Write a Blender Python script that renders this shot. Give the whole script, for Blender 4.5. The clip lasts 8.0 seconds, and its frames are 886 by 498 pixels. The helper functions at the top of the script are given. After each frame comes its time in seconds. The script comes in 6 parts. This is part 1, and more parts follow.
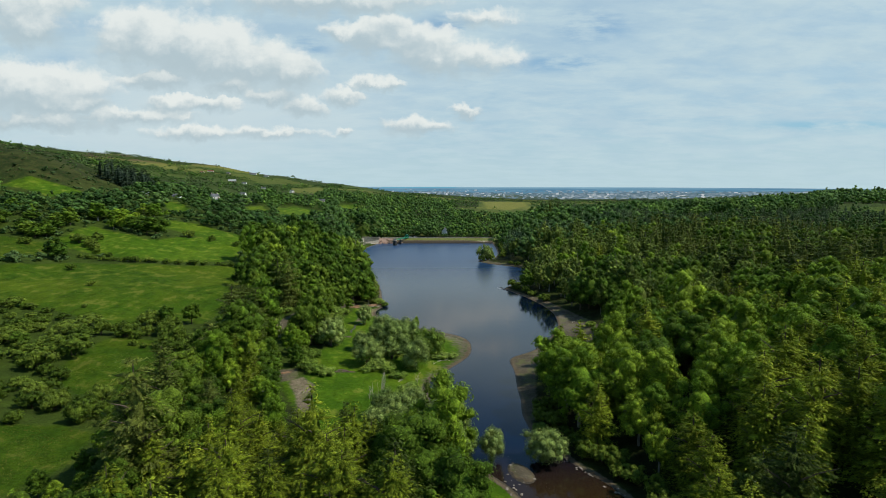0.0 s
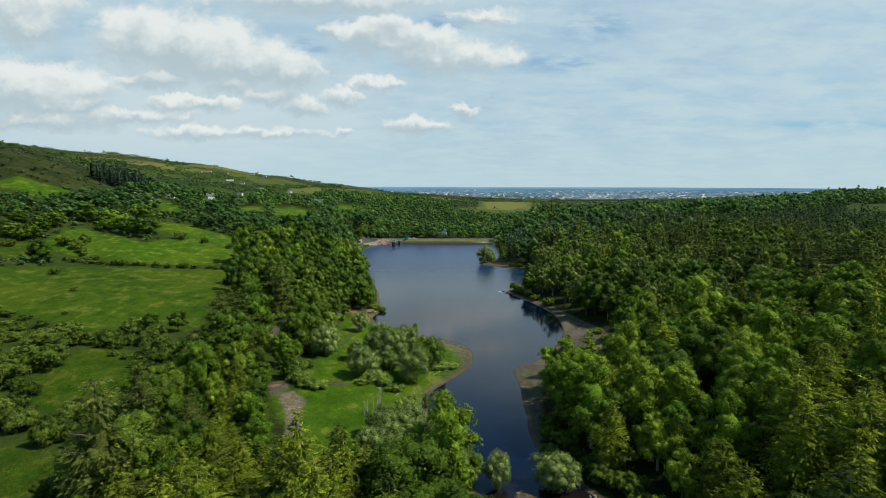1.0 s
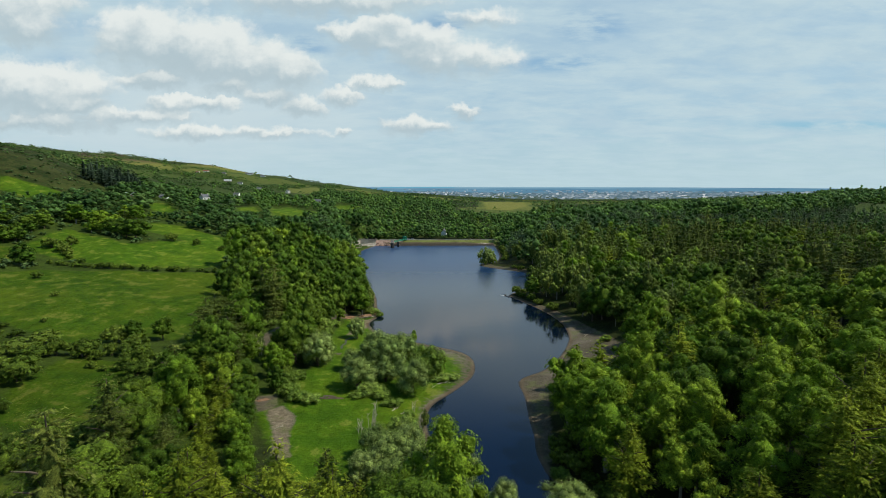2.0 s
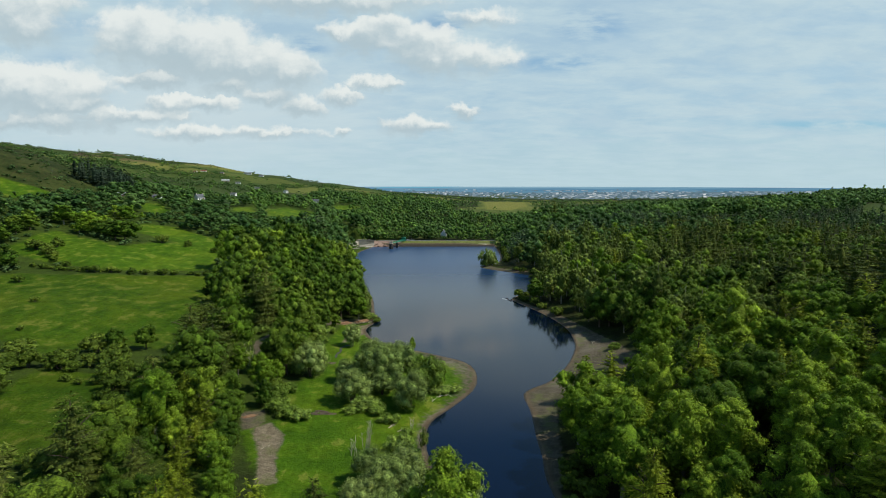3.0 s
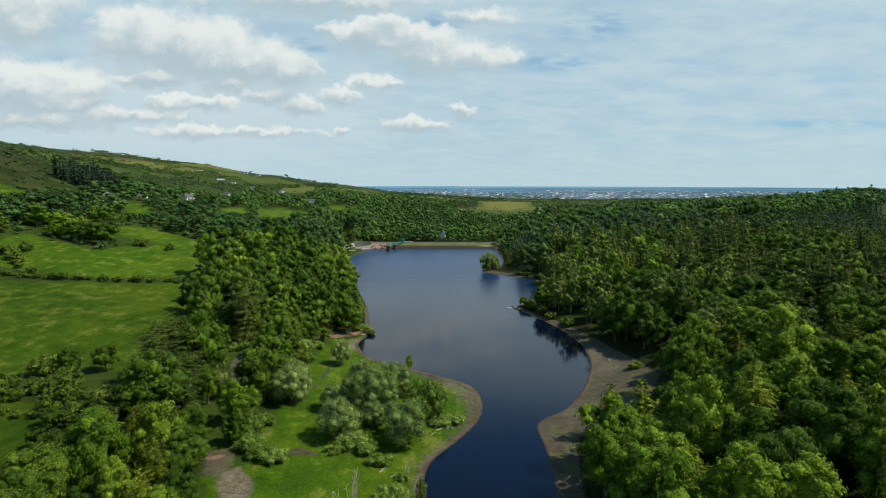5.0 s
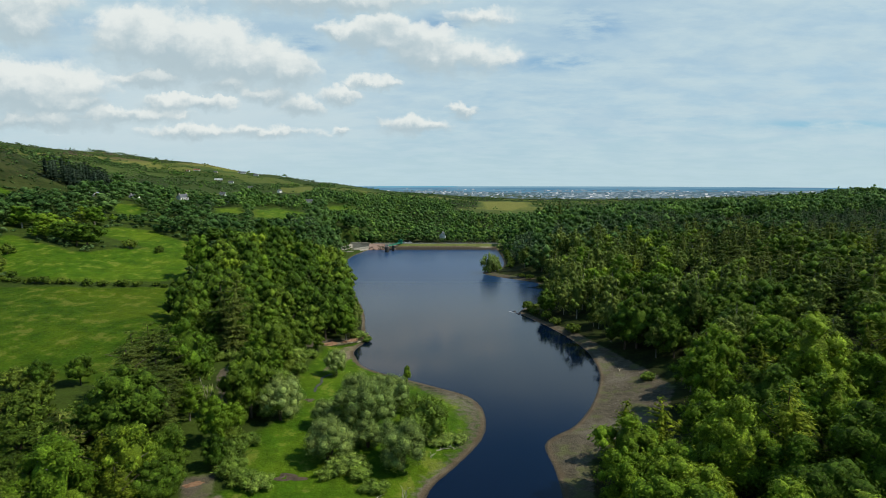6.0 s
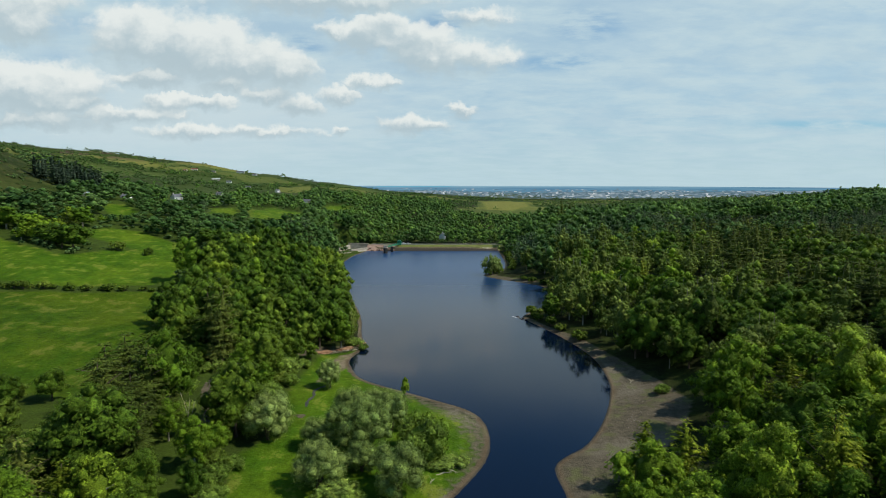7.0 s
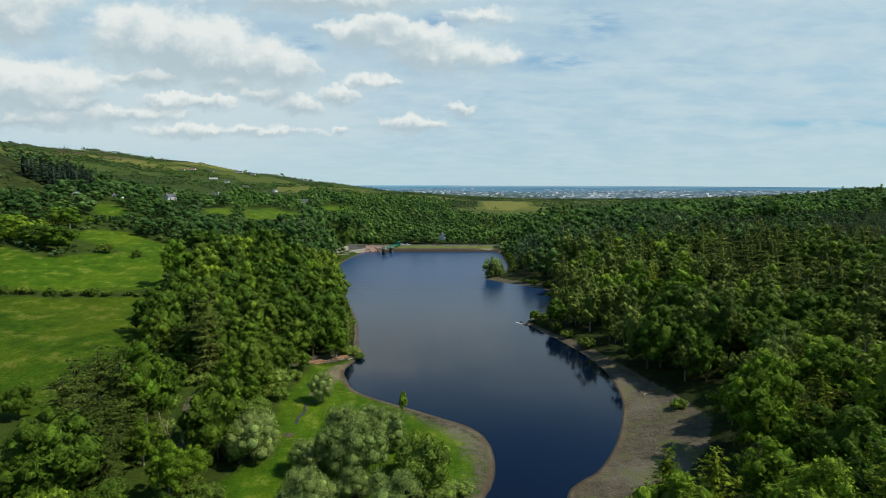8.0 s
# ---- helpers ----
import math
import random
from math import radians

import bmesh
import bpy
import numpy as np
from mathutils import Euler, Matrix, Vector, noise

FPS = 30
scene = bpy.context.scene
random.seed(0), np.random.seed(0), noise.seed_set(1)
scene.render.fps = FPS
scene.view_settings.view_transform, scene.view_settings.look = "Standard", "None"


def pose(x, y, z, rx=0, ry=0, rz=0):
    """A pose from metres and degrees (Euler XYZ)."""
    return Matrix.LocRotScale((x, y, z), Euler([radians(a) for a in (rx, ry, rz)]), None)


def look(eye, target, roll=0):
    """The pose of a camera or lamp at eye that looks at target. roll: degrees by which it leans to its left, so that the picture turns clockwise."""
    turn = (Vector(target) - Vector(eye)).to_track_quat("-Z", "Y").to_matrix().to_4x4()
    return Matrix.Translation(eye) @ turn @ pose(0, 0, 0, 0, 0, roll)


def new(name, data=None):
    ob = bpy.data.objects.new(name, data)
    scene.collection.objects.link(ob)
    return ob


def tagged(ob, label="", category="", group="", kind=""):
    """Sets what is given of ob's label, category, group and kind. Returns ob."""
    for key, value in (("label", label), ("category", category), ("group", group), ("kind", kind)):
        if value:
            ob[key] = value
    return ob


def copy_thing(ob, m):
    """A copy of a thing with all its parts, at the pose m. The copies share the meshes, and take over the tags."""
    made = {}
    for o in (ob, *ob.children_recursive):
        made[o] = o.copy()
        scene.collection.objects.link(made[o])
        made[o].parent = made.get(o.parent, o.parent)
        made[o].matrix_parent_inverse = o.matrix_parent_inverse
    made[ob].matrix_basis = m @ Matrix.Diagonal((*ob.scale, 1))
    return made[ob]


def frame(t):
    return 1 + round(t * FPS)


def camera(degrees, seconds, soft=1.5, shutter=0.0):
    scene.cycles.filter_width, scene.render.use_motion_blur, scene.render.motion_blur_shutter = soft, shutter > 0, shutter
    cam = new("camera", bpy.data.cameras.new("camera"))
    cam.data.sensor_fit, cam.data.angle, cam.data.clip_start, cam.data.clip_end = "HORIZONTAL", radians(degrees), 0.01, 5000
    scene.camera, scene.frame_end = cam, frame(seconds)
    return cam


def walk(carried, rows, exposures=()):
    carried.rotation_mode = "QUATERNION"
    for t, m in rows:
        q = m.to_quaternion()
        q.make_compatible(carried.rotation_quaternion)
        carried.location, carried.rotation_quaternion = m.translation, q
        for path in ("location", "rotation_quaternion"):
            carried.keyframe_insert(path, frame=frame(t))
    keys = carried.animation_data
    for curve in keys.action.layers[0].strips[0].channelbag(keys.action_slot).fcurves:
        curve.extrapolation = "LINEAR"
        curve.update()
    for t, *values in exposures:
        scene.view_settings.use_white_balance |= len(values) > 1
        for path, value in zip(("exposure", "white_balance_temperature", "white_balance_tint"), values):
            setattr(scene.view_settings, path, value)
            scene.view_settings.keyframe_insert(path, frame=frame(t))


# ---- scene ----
cam = camera(76.8, 8.0, soft=0.8)
METRES, EYE, TILT, LEAN, TURN = 87.0, 60.0, -6.35, 0.0, 0.0
ROWS = [
    (0.0, 0.0, 0.0, 0.0, 0.0, 0.0, -0.0),
    (0.5, -0.0011, 0.0622, 0.0077, -0.02, 0.0, 0.01),
    (1.0, -0.0021, 0.1246, 0.0154, -0.05, -0.0, 0.03),
    (1.5, -0.0034, 0.1872, 0.0226, -0.08, 0.0, 0.04),
    (3.0, -0.0066, 0.3725, 0.0433, -0.16, -0.03, 0.07),
    (3.5, -0.0078, 0.4347, 0.0499, -0.19, -0.02, 0.08),
    (4.0, -0.0091, 0.4967, 0.0569, -0.22, -0.03, 0.08),
    (4.5, -0.0101, 0.5588, 0.0639, -0.24, -0.05, 0.06),
    (6.0, -0.0135, 0.7453, 0.0845, -0.33, -0.08, 0.06),
    (6.5, -0.015, 0.8073, 0.0913, -0.36, -0.09, 0.06),
    (7.0, -0.0161, 0.8692, 0.0984, -0.38, -0.11, 0.05),
    (7.5, -0.0173, 0.9312, 0.106, -0.41, -0.13, 0.04),
    (8.0, -0.0187, 0.9934, 0.1132, -0.43, -0.14, 0.04),
]
walk(cam, [(t, pose(0, 0, EYE, TILT, LEAN, TURN) @ pose(METRES * x, METRES * y, METRES * z, 90 + pitch, roll, yaw)) for t, x, y, z, yaw, pitch, roll in ROWS])

# ---- sky, sun and exposure ----
SUN_AZIMUTH, SUN_HEIGHT = 97.0, 50.0  # degrees to the right of straight ahead, and above the horizon
scene.view_settings.exposure = -0.09
sun_lamp = bpy.data.lights.new("sun", "SUN")
sun_lamp.energy, sun_lamp.angle, sun_lamp.color = 5.0, radians(0.6), (1.0, 0.94, 0.82)
sun = new("sun", sun_lamp)
sun_way = Vector((math.sin(radians(SUN_AZIMUTH)) * math.cos(radians(SUN_HEIGHT)), math.cos(radians(SUN_AZIMUTH)) * math.cos(radians(SUN_HEIGHT)), math.sin(radians(SUN_HEIGHT))))
sun.matrix_world = look((500 * sun_way.x, 500 * sun_way.y, 500 * sun_way.z), (0, 0, 0))

# cumulus puffs: bearing (x / y), rise (z / y), half width, half height, thickness
CUMULUS = [(-0.511, 0.252, 0.093, 0.059, 1.15), (-0.429, 0.233, 0.126, 0.061, 1.15), (-0.342, 0.212, 0.104, 0.049, 1), (-0.269, 0.197, 0.057, 0.039, 1), (-0.496, 0.182, 0.074, 0.018, 1),
           (-0.374, 0.175, 0.053, 0.017, 0.8), (-0.698, 0.161, 0.13, 0.052, 1.15), (-0.636, 0.142, 0.064, 0.015, 1), (-0.758, 0.169, 0.069, 0.05, 1), (-0.474, 0.142, 0.051, 0.017, 1),
           (-0.406, 0.144, 0.047, 0.016, 1), (-0.559, 0.122, 0.133, 0.015, 0.8), (-0.722, 0.113, 0.16, 0.017, 0.8), (-0.432, 0.093, 0.08, 0.015, 0.7), (-0.313, 0.093, 0.102, 0.01, 0.5),
           (-0.294, 0.157, 0.055, 0.016, 0.8), (-0.247, 0.138, 0.043, 0.018, 1)]
CUMULUS += [(-0.175, 0.157, 0.036, 0.016, 0.9), (-0.136, 0.176, 0.026, 0.01, 0.6), (-0.092, 0.177, 0.023, 0.012, 0.6), (-0.122, 0.255, 0.065, 0.034, 0.9), (-0.095, 0.275, 0.036, 0.025, 1),
           (-0.044, 0.245, 0.079, 0.034, 0.9), (-0.01, 0.22, 0.09, 0.032, 0.75), (0.054, 0.217, 0.079, 0.03, 0.5), (-0.177, 0.262, 0.038, 0.016, 0.7), (-0.057, 0.108, 0.051, 0.02, 0.9),
           (-0.022, 0.106, 0.041, 0.014, 0.8), (0.042, 0.13, 0.028, 0.012, 0.8), (-0.173, 0.097, 0.016, 0.008, 0.7), (-0.193, 0.316, 0.199, 0.025, 0.9), (-0.718, 0.273, 0.075, 0.038, 0.9),
           (-0.734, 0.311, 0.115, 0.035, 0.9), (0.068, 0.286, 0.053, 0.014, 0.45)]
# thin places in the high veil: bearing, rise, half width, half height
BLUE_GAPS = [(0.254, 0.276, 0.073, 0.032), (0.201, 0.213, 0.108, 0.019), (0.744, 0.317, 0.059, 0.022), (0.697, 0.107, 0.17, 0.011), (-0.665, 0.213, 0.098, 0.014),
           (-0.571, 0.159, 0.044, 0.025), (-0.229, 0.238, 0.039, 0.028), (0.01, 0.276, 0.058, 0.023)]


class Nodes:
    """A short way to write node trees."""

    def __init__(self, tree):
        self.tree = tree
        tree.nodes.clear()

    def __call__(self, kind, *inputs, **settings):
        n = self.tree.nodes.new(kind)
        if "operation" in settings:
            n.operation, n.use_clamp = settings["operation"], settings.get("use_clamp", False)
        if "blend_type" in settings:
            n.data_type, n.blend_type = settings["data_type"], settings["blend_type"]
        if "interpolation_type" in settings:
            n.interpolation_type = settings["interpolation_type"]
        if "attribute_name" in settings:
            n.attribute_name = settings["attribute_name"]
        for i, value in enumerate(inputs):
            self.put(n, i, value)
        return n

    def put(self, n, key, value):
        if value is None:
            return
        if isinstance(value, bpy.types.NodeSocket):
            self.tree.links.new(value, n.inputs[key])
        elif isinstance(value, bpy.types.Node):
            self.tree.links.new(value.outputs[0], n.inputs[key])
        else:
            n.inputs[key].default_value = value

    def math(self, op, a, b=None, c=None, clamp=False):
        return self("ShaderNodeMath", a, b, c, operation=op, use_clamp=clamp).outputs[0]

    def vec(self, op, a, b=None):
        n = self("ShaderNodeVectorMath")
        n.operation = op
        self.put(n, 0, a)
        self.put(n, 1, b)
        return n.outputs["Value"] if op in ("LENGTH", "DOT_PRODUCT") else n.outputs[0]

    def mix(self, fac, a, b, blend="MIX"):
        n = self("ShaderNodeMix", data_type="RGBA", blend_type=blend)
        for key, value in ((0, fac), (6, a), (7, b)):
            self.put(n, key, (*value, 1) if isinstance(value, tuple) and len(value) == 3 else value)
        return n.outputs[2]

    def noise(self, vector, scale, detail=4.0, rough=0.55, distortion=0.0):
        n = self("ShaderNodeTexNoise", vector)
        for key, value in (("Scale", scale), ("Detail", detail), ("Roughness", rough), ("Distortion", distortion)):
            n.inputs[key].default_value = value
        return n.outputs[0]

    def ramp(self, value, *stops):
        """Stops: (place, grey or colour)."""
        n = self("ShaderNodeValToRGB", value)
        while len(n.color_ramp.elements) < len(stops):
            n.color_ramp.elements.new(0.5)
        for e, (at, c) in zip(n.color_ramp.elements, stops):
            e.position, e.color = at, (c, c, c, 1) if isinstance(c, (int, float)) else (*c, 1)
        return n.outputs[0]

    def map(self, value, a, b, c=0.0, d=1.0):
        n = self("ShaderNodeMapRange", value, a, b, c, d, interpolation_type="SMOOTHSTEP")
        return n.outputs[0]


def make_world():
    world = bpy.data.worlds.new("sky")
    scene.world = world
    world.use_nodes = True
    k = Nodes(world.node_tree)
    sky = k("ShaderNodeTexSky")
    sky.sky_type, sky.sun_disc, sky.sun_elevation, sky.sun_rotation = "NISHITA", False, radians(SUN_HEIGHT), radians(SUN_AZIMUTH)
    sky.air_density, sky.dust_density, sky.ozone_density = 1.0, 1.2, 2.0
    blue = k.vec("MULTIPLY", sky.outputs[0], (0.036, 0.094, 0.125))
    way = k("ShaderNodeTexCoord").outputs["Generated"]
    parts = k("ShaderNodeSeparateXYZ", way)
    ahead = k.math("MAXIMUM", parts.outputs[1], 0.06)
    u, v = k.math("DIVIDE", parts.outputs[0], ahead), k.math("DIVIDE", parts.outputs[2], ahead)
    uv = k("ShaderNodeCombineXYZ", u, v, 0.0).outputs[0]
    warp = k("ShaderNodeTexNoise", uv)
    warp.inputs["Scale"].default_value, warp.inputs["Detail"].default_value, warp.inputs["Roughness"].default_value = 26.0, 7.0, 0.6
    bend = k.vec("MULTIPLY", k.vec("SUBTRACT", warp.outputs["Color"], (0.5, 0.5, 0.5)), (0.052, 0.046, 0.0))
    uvw = k.vec("ADD", uv, bend)
    most, tone, total = -9.0, 0.0, 0.001
    for cu, cv, a, b, thick in CUMULUS:
        rel = k.vec("MULTIPLY", k.vec("SUBTRACT", uvw, (cu, cv, 0)), (1 / a, 1 / b, 0))
        dense = k.math("MULTIPLY", k.math("SUBTRACT", 1.0, k.vec("LENGTH", rel)), thick)
        weight = k.math("POWER", k.math("MAXIMUM", k.math("ADD", dense, 0.3), 0.0), 2.0)
        tone = k.math("MULTIPLY_ADD", k.vec("DOT_PRODUCT", rel, (0.1, 0.95, 0)), weight, tone)
        total = k.math("ADD", total, weight)
        most = k.math("MAXIMUM", dense, most)
    # cauliflower heads: rounded cells, each roughened by finer ones
    heads = k("ShaderNodeTexVoronoi", k.vec("MULTIPLY", uvw, (0.9, 1.15, 1.0)))
    heads.feature = "SMOOTH_F1"
    heads.inputs["Scale"].default_value, heads.inputs["Detail"].default_value, heads.inputs["Roughness"].default_value = 24.0, 2.0, 0.55
    fluff = k.noise(k.vec("MULTIPLY", uv, (0.8, 1.2, 1.0)), 30.0, 8.0, 0.6)
    rough = k.math("SUBTRACT", k.math("MULTIPLY", fluff, 0.62), k.math("MULTIPLY", heads.outputs["Distance"], 0.36))
    tone = k.math("DIVIDE", tone, total)
    top = k.map(tone, -0.5, 0.35)
    soft = k.math("MULTIPLY_ADD", top, -0.36, 0.78)
    body = k("ShaderNodeMapRange", k.math("ADD", most, k.math("MULTIPLY_ADD", rough, 1.1, 0.17)), -0.06, soft, 0.0, 1.0, interpolation_type="SMOOTHSTEP").outputs[0]
    lit = k.map(k.math("ADD", tone, k.math("MULTIPLY", k.math("SUBTRACT", rough, 0.13), 1.5)), -0.58, 0.45)
    cloud = k.mix(lit, (0.47, 0.585, 0.635), (0.865, 0.905, 0.875))
    # high thin veil over the whole sky, in long streaks, worn thin here and there
    flat = k("ShaderNodeCombineXYZ", k.math("DIVIDE", parts.outputs[0], k.math("ADD", k.math("ABSOLUTE", parts.outputs[2]), 0.12)),
             k.math("DIVIDE", parts.outputs[1], k.math("ADD", k.math("ABSOLUTE", parts.outputs[2]), 0.12)), 0.0).outputs[0]
    streak = k.noise(k.vec("MULTIPLY", flat, (0.8, 1.1, 1.0)), 2.6, 9.0, 0.62, 0.3)
    wisps = k.noise(k.vec("MULTIPLY", uv, (0.55, 1.9, 1.0)), 16.0, 7.0, 0.62)
    low = k.map(parts.outputs[2], 0.30, 0.44)
    thin = 0.0
    for cu, cv, a, b in BLUE_GAPS:
        rel = k.vec("MULTIPLY", k.vec("SUBTRACT", uv, (cu, cv, 0)), (1 / a, 1 / b, 0))
        thin = k.math("MAXIMUM", k.map(k.vec("LENGTH", rel), 1.3, 0.1), thin)
    thin = k.math("MULTIPLY", thin, k.map(wisps, 0.60, 0.36, 0.06, 0.46))
    veil = k.math("MULTIPLY", k.math("SUBTRACT", k.map(streak, 0.34, 0.62, 0.82, 1.0), thin), k.math("SUBTRACT", 1.0, k.math("MULTIPLY", low, 0.85)))
    veil_tone = k.mix(k.map(wisps, 0.36, 0.64), (0.490, 0.655, 0.750), (0.555, 0.710, 0.775))
    base = k.mix(veil, blue, veil_tone)
    hazy = k.mix(k.map(parts.outputs[2], 0.12, -0.01, 0.0, 0.75), base, (0.525, 0.700, 0.760))
    # milky haze between the cumulus rows
    bank = k.map(k.vec("LENGTH", k.vec("MULTIPLY", k.vec("SUBTRACT", uvw, (-0.50, 0.135, 0)), (2.3, 9.0, 0))), 1.35, 0.25, 0.0, 0.78)
    hazy = k.mix(bank, hazy, (0.625, 0.745, 0.785))
    colour = k.mix(k.math("MULTIPLY", body, 0.88), hazy, cloud)
    back = k("ShaderNodeBackground", colour, 1.0)
    k("ShaderNodeOutputWorld", back)


make_world()
# ---- lie of the land: water level is z = 0 ----
LEFT_SHORE = [(-68, 594), (-77, 543), (-76, 490), (-62, 430), (-48, 370), (-37, 330), (-33, 299), (-29, 278), (-33, 265), (-30, 255), (-27, 247),
              (-20, 240.5), (-9, 233), (-1, 227), (6, 222), (10, 215.5), (11.2, 205), (10, 196), (8, 190), (2, 179), (-3, 171.5), (-4.2, 165),
              (-4.2, 158), (-3, 150), (0, 135), (4, 122), (7, 115), (12, 109), (15.3, 103), (19, 92), (20, 75), (18, 40), (16, 0), (14, -110)]
RIGHT_SHORE = [(22, -110), (26, 0), (33, 60), (38, 90), (35, 103), (33.5, 107), (31, 111), (27.4, 117), (23, 127), (21, 136), (21, 144),
               (22, 152), (22.1, 162.5), (23.3, 175), (22.8, 188), (24, 192), (28, 196), (32.3, 199), (41, 213.5), (49, 234), (51.7, 247),
               (52.8, 265), (50, 283), (44, 304), (38, 320), (36, 327), (40, 336), (52, 350), (62, 375), (62, 405), (54, 416), (37, 432),
               (27, 447), (30, 456), (42, 462), (50, 500), (52, 557), (53, 594)]
# heights over a fan that opens ahead: columns are x / (y + 150), rows are y
FAN = np.array([-1.4, -0.8, -0.55, -0.4, -0.28, -0.17, -0.06, 0.06, 0.15, 0.25, 0.4, 0.65, 1.4])
NEAR_HEIGHTS = {
    -120: (10, 5, 3, 2, 1, 1, 1, 1, 1, 2, 4, 8, 20),
    60: (32, 16, 10, 7.5, 6, 4, 2, 1, 2, 8, 17, 28, 42),
    130: (50, 24, 14, 9, 6, 3, 1.2, 1, 3, 11, 21, 32, 44),
    200: (75, 36, 21, 14, 8.5, 3, 1.5, 1, 3, 10, 23, 36, 44),
    280: (110, 55, 31, 22, 15.5, 8, 1.5, 1, 4, 13, 25, 36, 42),
    360: (140, 75, 46, 34, 25, 14, 3, 1, 8, 19, 29, 37, 42),
}
FAR_HEIGHTS = {
    480: (170, 125, 88, 52, 36, 22, 4, 2, 15, 24, 31, 39, 43),
    600: (180, 140, 95, 58, 42, 26, 5, 2, 20, 26, 31, 42, 46),
    720: (190, 145, 92, 58, 44, 32, 8, 0, 24, 26, 28, 42, 47),
    900: (195, 150, 97, 60, 45, 38, 27, 13, 6, 20, 26, 42, 47),
    1200: (205, 165, 118, 78, 53, 43, 33, 18, 14, 12, 20, 40, 44),
    2000: (260, 222, 174, 140, 99, 66, 34, 16, 8, 8, 14, 35, 40),
    3200: (200, 180, 140, 100, 70, 45, 30, 25, 22, 22, 25, 30, 35),
    4900: (120, 100, 80, 70, 60, 58, 57.5, 57.5, 57.5, 57.5, 57.5, 57.5, 57.5),
}


def chaikin(points, rounds=2):
    """Rounds off a line of points, keeping its ends."""
    p = np.array(points, float)
    for _ in range(rounds):
        cut = np.empty((2 * len(p) - 2, 2))
        cut[0::2], cut[1::2] = 0.75 * p[:-1] + 0.25 * p[1:], 0.25 * p[:-1] + 0.75 * p[1:]
        p = np.vstack([p[:1], cut, p[-1:]])
    return p


LAKE = np.vstack([chaikin(LEFT_SHORE), chaikin(RIGHT_SHORE)])


def inside(poly, x, y):
    """Whether each point lies inside the polygon."""
    hit = np.zeros(np.shape(x), bool)
    for (x0, y0), (x1, y1) in zip(poly, np.roll(poly, -1, axis=0)):
        if y0 != y1:
            hit ^= ((y0 > y) != (y1 > y)) & (x < (x1 - x0) * (y - y0) / (y1 - y0) + x0)
    return hit


def edge_distance(poly, x, y, closed=True):
    """How far each point lies from the polygon's edge."""
    best = np.full(np.shape(x), 1e12)
    ends = np.roll(poly, -1, axis=0) if closed else poly[1:]
    for (x0, y0), (x1, y1) in zip(poly, ends):
        dx, dy = x1 - x0, y1 - y0
        s = np.clip(((x - x0) * dx + (y - y0) * dy) / max(dx * dx + dy * dy, 1e-9), 0, 1)
        best = np.minimum(best, (x - x0 - s * dx) ** 2 + (y - y0 - s * dy) ** 2)
    return np.sqrt(best)


def signed(poly, x, y):
    """Distance from the polygon's edge: plus outside, minus inside."""
    poly = np.asarray(poly, float)
    x, y = np.asarray(x, float), np.asarray(y, float)
    return np.where(inside(poly, x, y), -1, 1) * edge_distance(poly, x, y)


def shore_distance(x, y):
    return signed(LAKE, x, y)


def step(a, b, v):
    t = np.clip((v - a) / (b - a), 0, 1)
    return t * t * (3 - 2 * t)


def between(k, v):
    """Of each place v among the knots k: the knot before it, and how far it lies on the way to the next, smoothed."""
    i = np.clip(np.searchsorted(k, v) - 1, 0, len(k) - 2)
    t = np.clip((v - k[i]) / (k[i + 1] - k[i]), 0, 1)
    t = 0.45 * t + 0.55 * t * t * (3 - 2 * t)
    return i, t


ROW_Y = np.array(sorted([*NEAR_HEIGHTS, *FAR_HEIGHTS]), float)
HEIGHTS = np.array([{**NEAR_HEIGHTS, **FAR_HEIGHTS}[int(v)] for v in ROW_Y], float)


def waves(x, y):
    """Small unevenness of open ground."""
    return (np.sin(x * 0.071 + 1.3 * np.sin(y * 0.043)) + np.sin(y * 0.083 + 1.7 * np.sin(x * 0.037 + 1)) + 0.5 * np.sin(x * 0.19 + y * 0.13))


def base_height(x, y):
    u = x / np.maximum(y + 150, 20)
    i, s = between(ROW_Y, y)
    j, t = between(FAN, u)
    top = HEIGHTS[i, j] * (1 - t) + HEIGHTS[i, j + 1] * t
    low = HEIGHTS[i + 1, j] * (1 - t) + HEIGHTS[i + 1, j + 1] * t
    return top * (1 - s) + low * s


def ground_height(x, y, shore=None):
    x, y = np.asarray(x, float), np.asarray(y, float)
    shore = shore_distance(x, y) if shore is None else shore
    land = base_height(x, y) + waves(x, y) * (0.25 + 0.002 * np.abs(x)) * step(3000, 1500, y)
    up = 0.09 * np.clip(shore, 0, 14) + np.maximum(land - 1.2, 0) * step(2, 34, shore) * 1.0
    up = np.where(y > 592, np.where((np.abs(x + 8) < 75) & (y < 640), np.minimum(land, 3.0), land), up)
    flat = step(-108, -96, x) * step(-60, -66, x) * step(536, 556, y) * step(622, 606, y)
    up = up * (1 - flat) + np.minimum(up, 1.0) * flat
    bar = 1.68 * np.exp(-(((x - 17) + 0.3 * (y - 113)) / 3.2) ** 2 - ((y - 113) / 6.0) ** 2)
    return np.where(shore < 0, np.maximum(-4, 0.16 * shore) + bar, up)

# ---- materials ----
def material(name):
    m = bpy.data.materials.new(name)
    m.use_nodes = True
    return m, Nodes(m.node_tree)


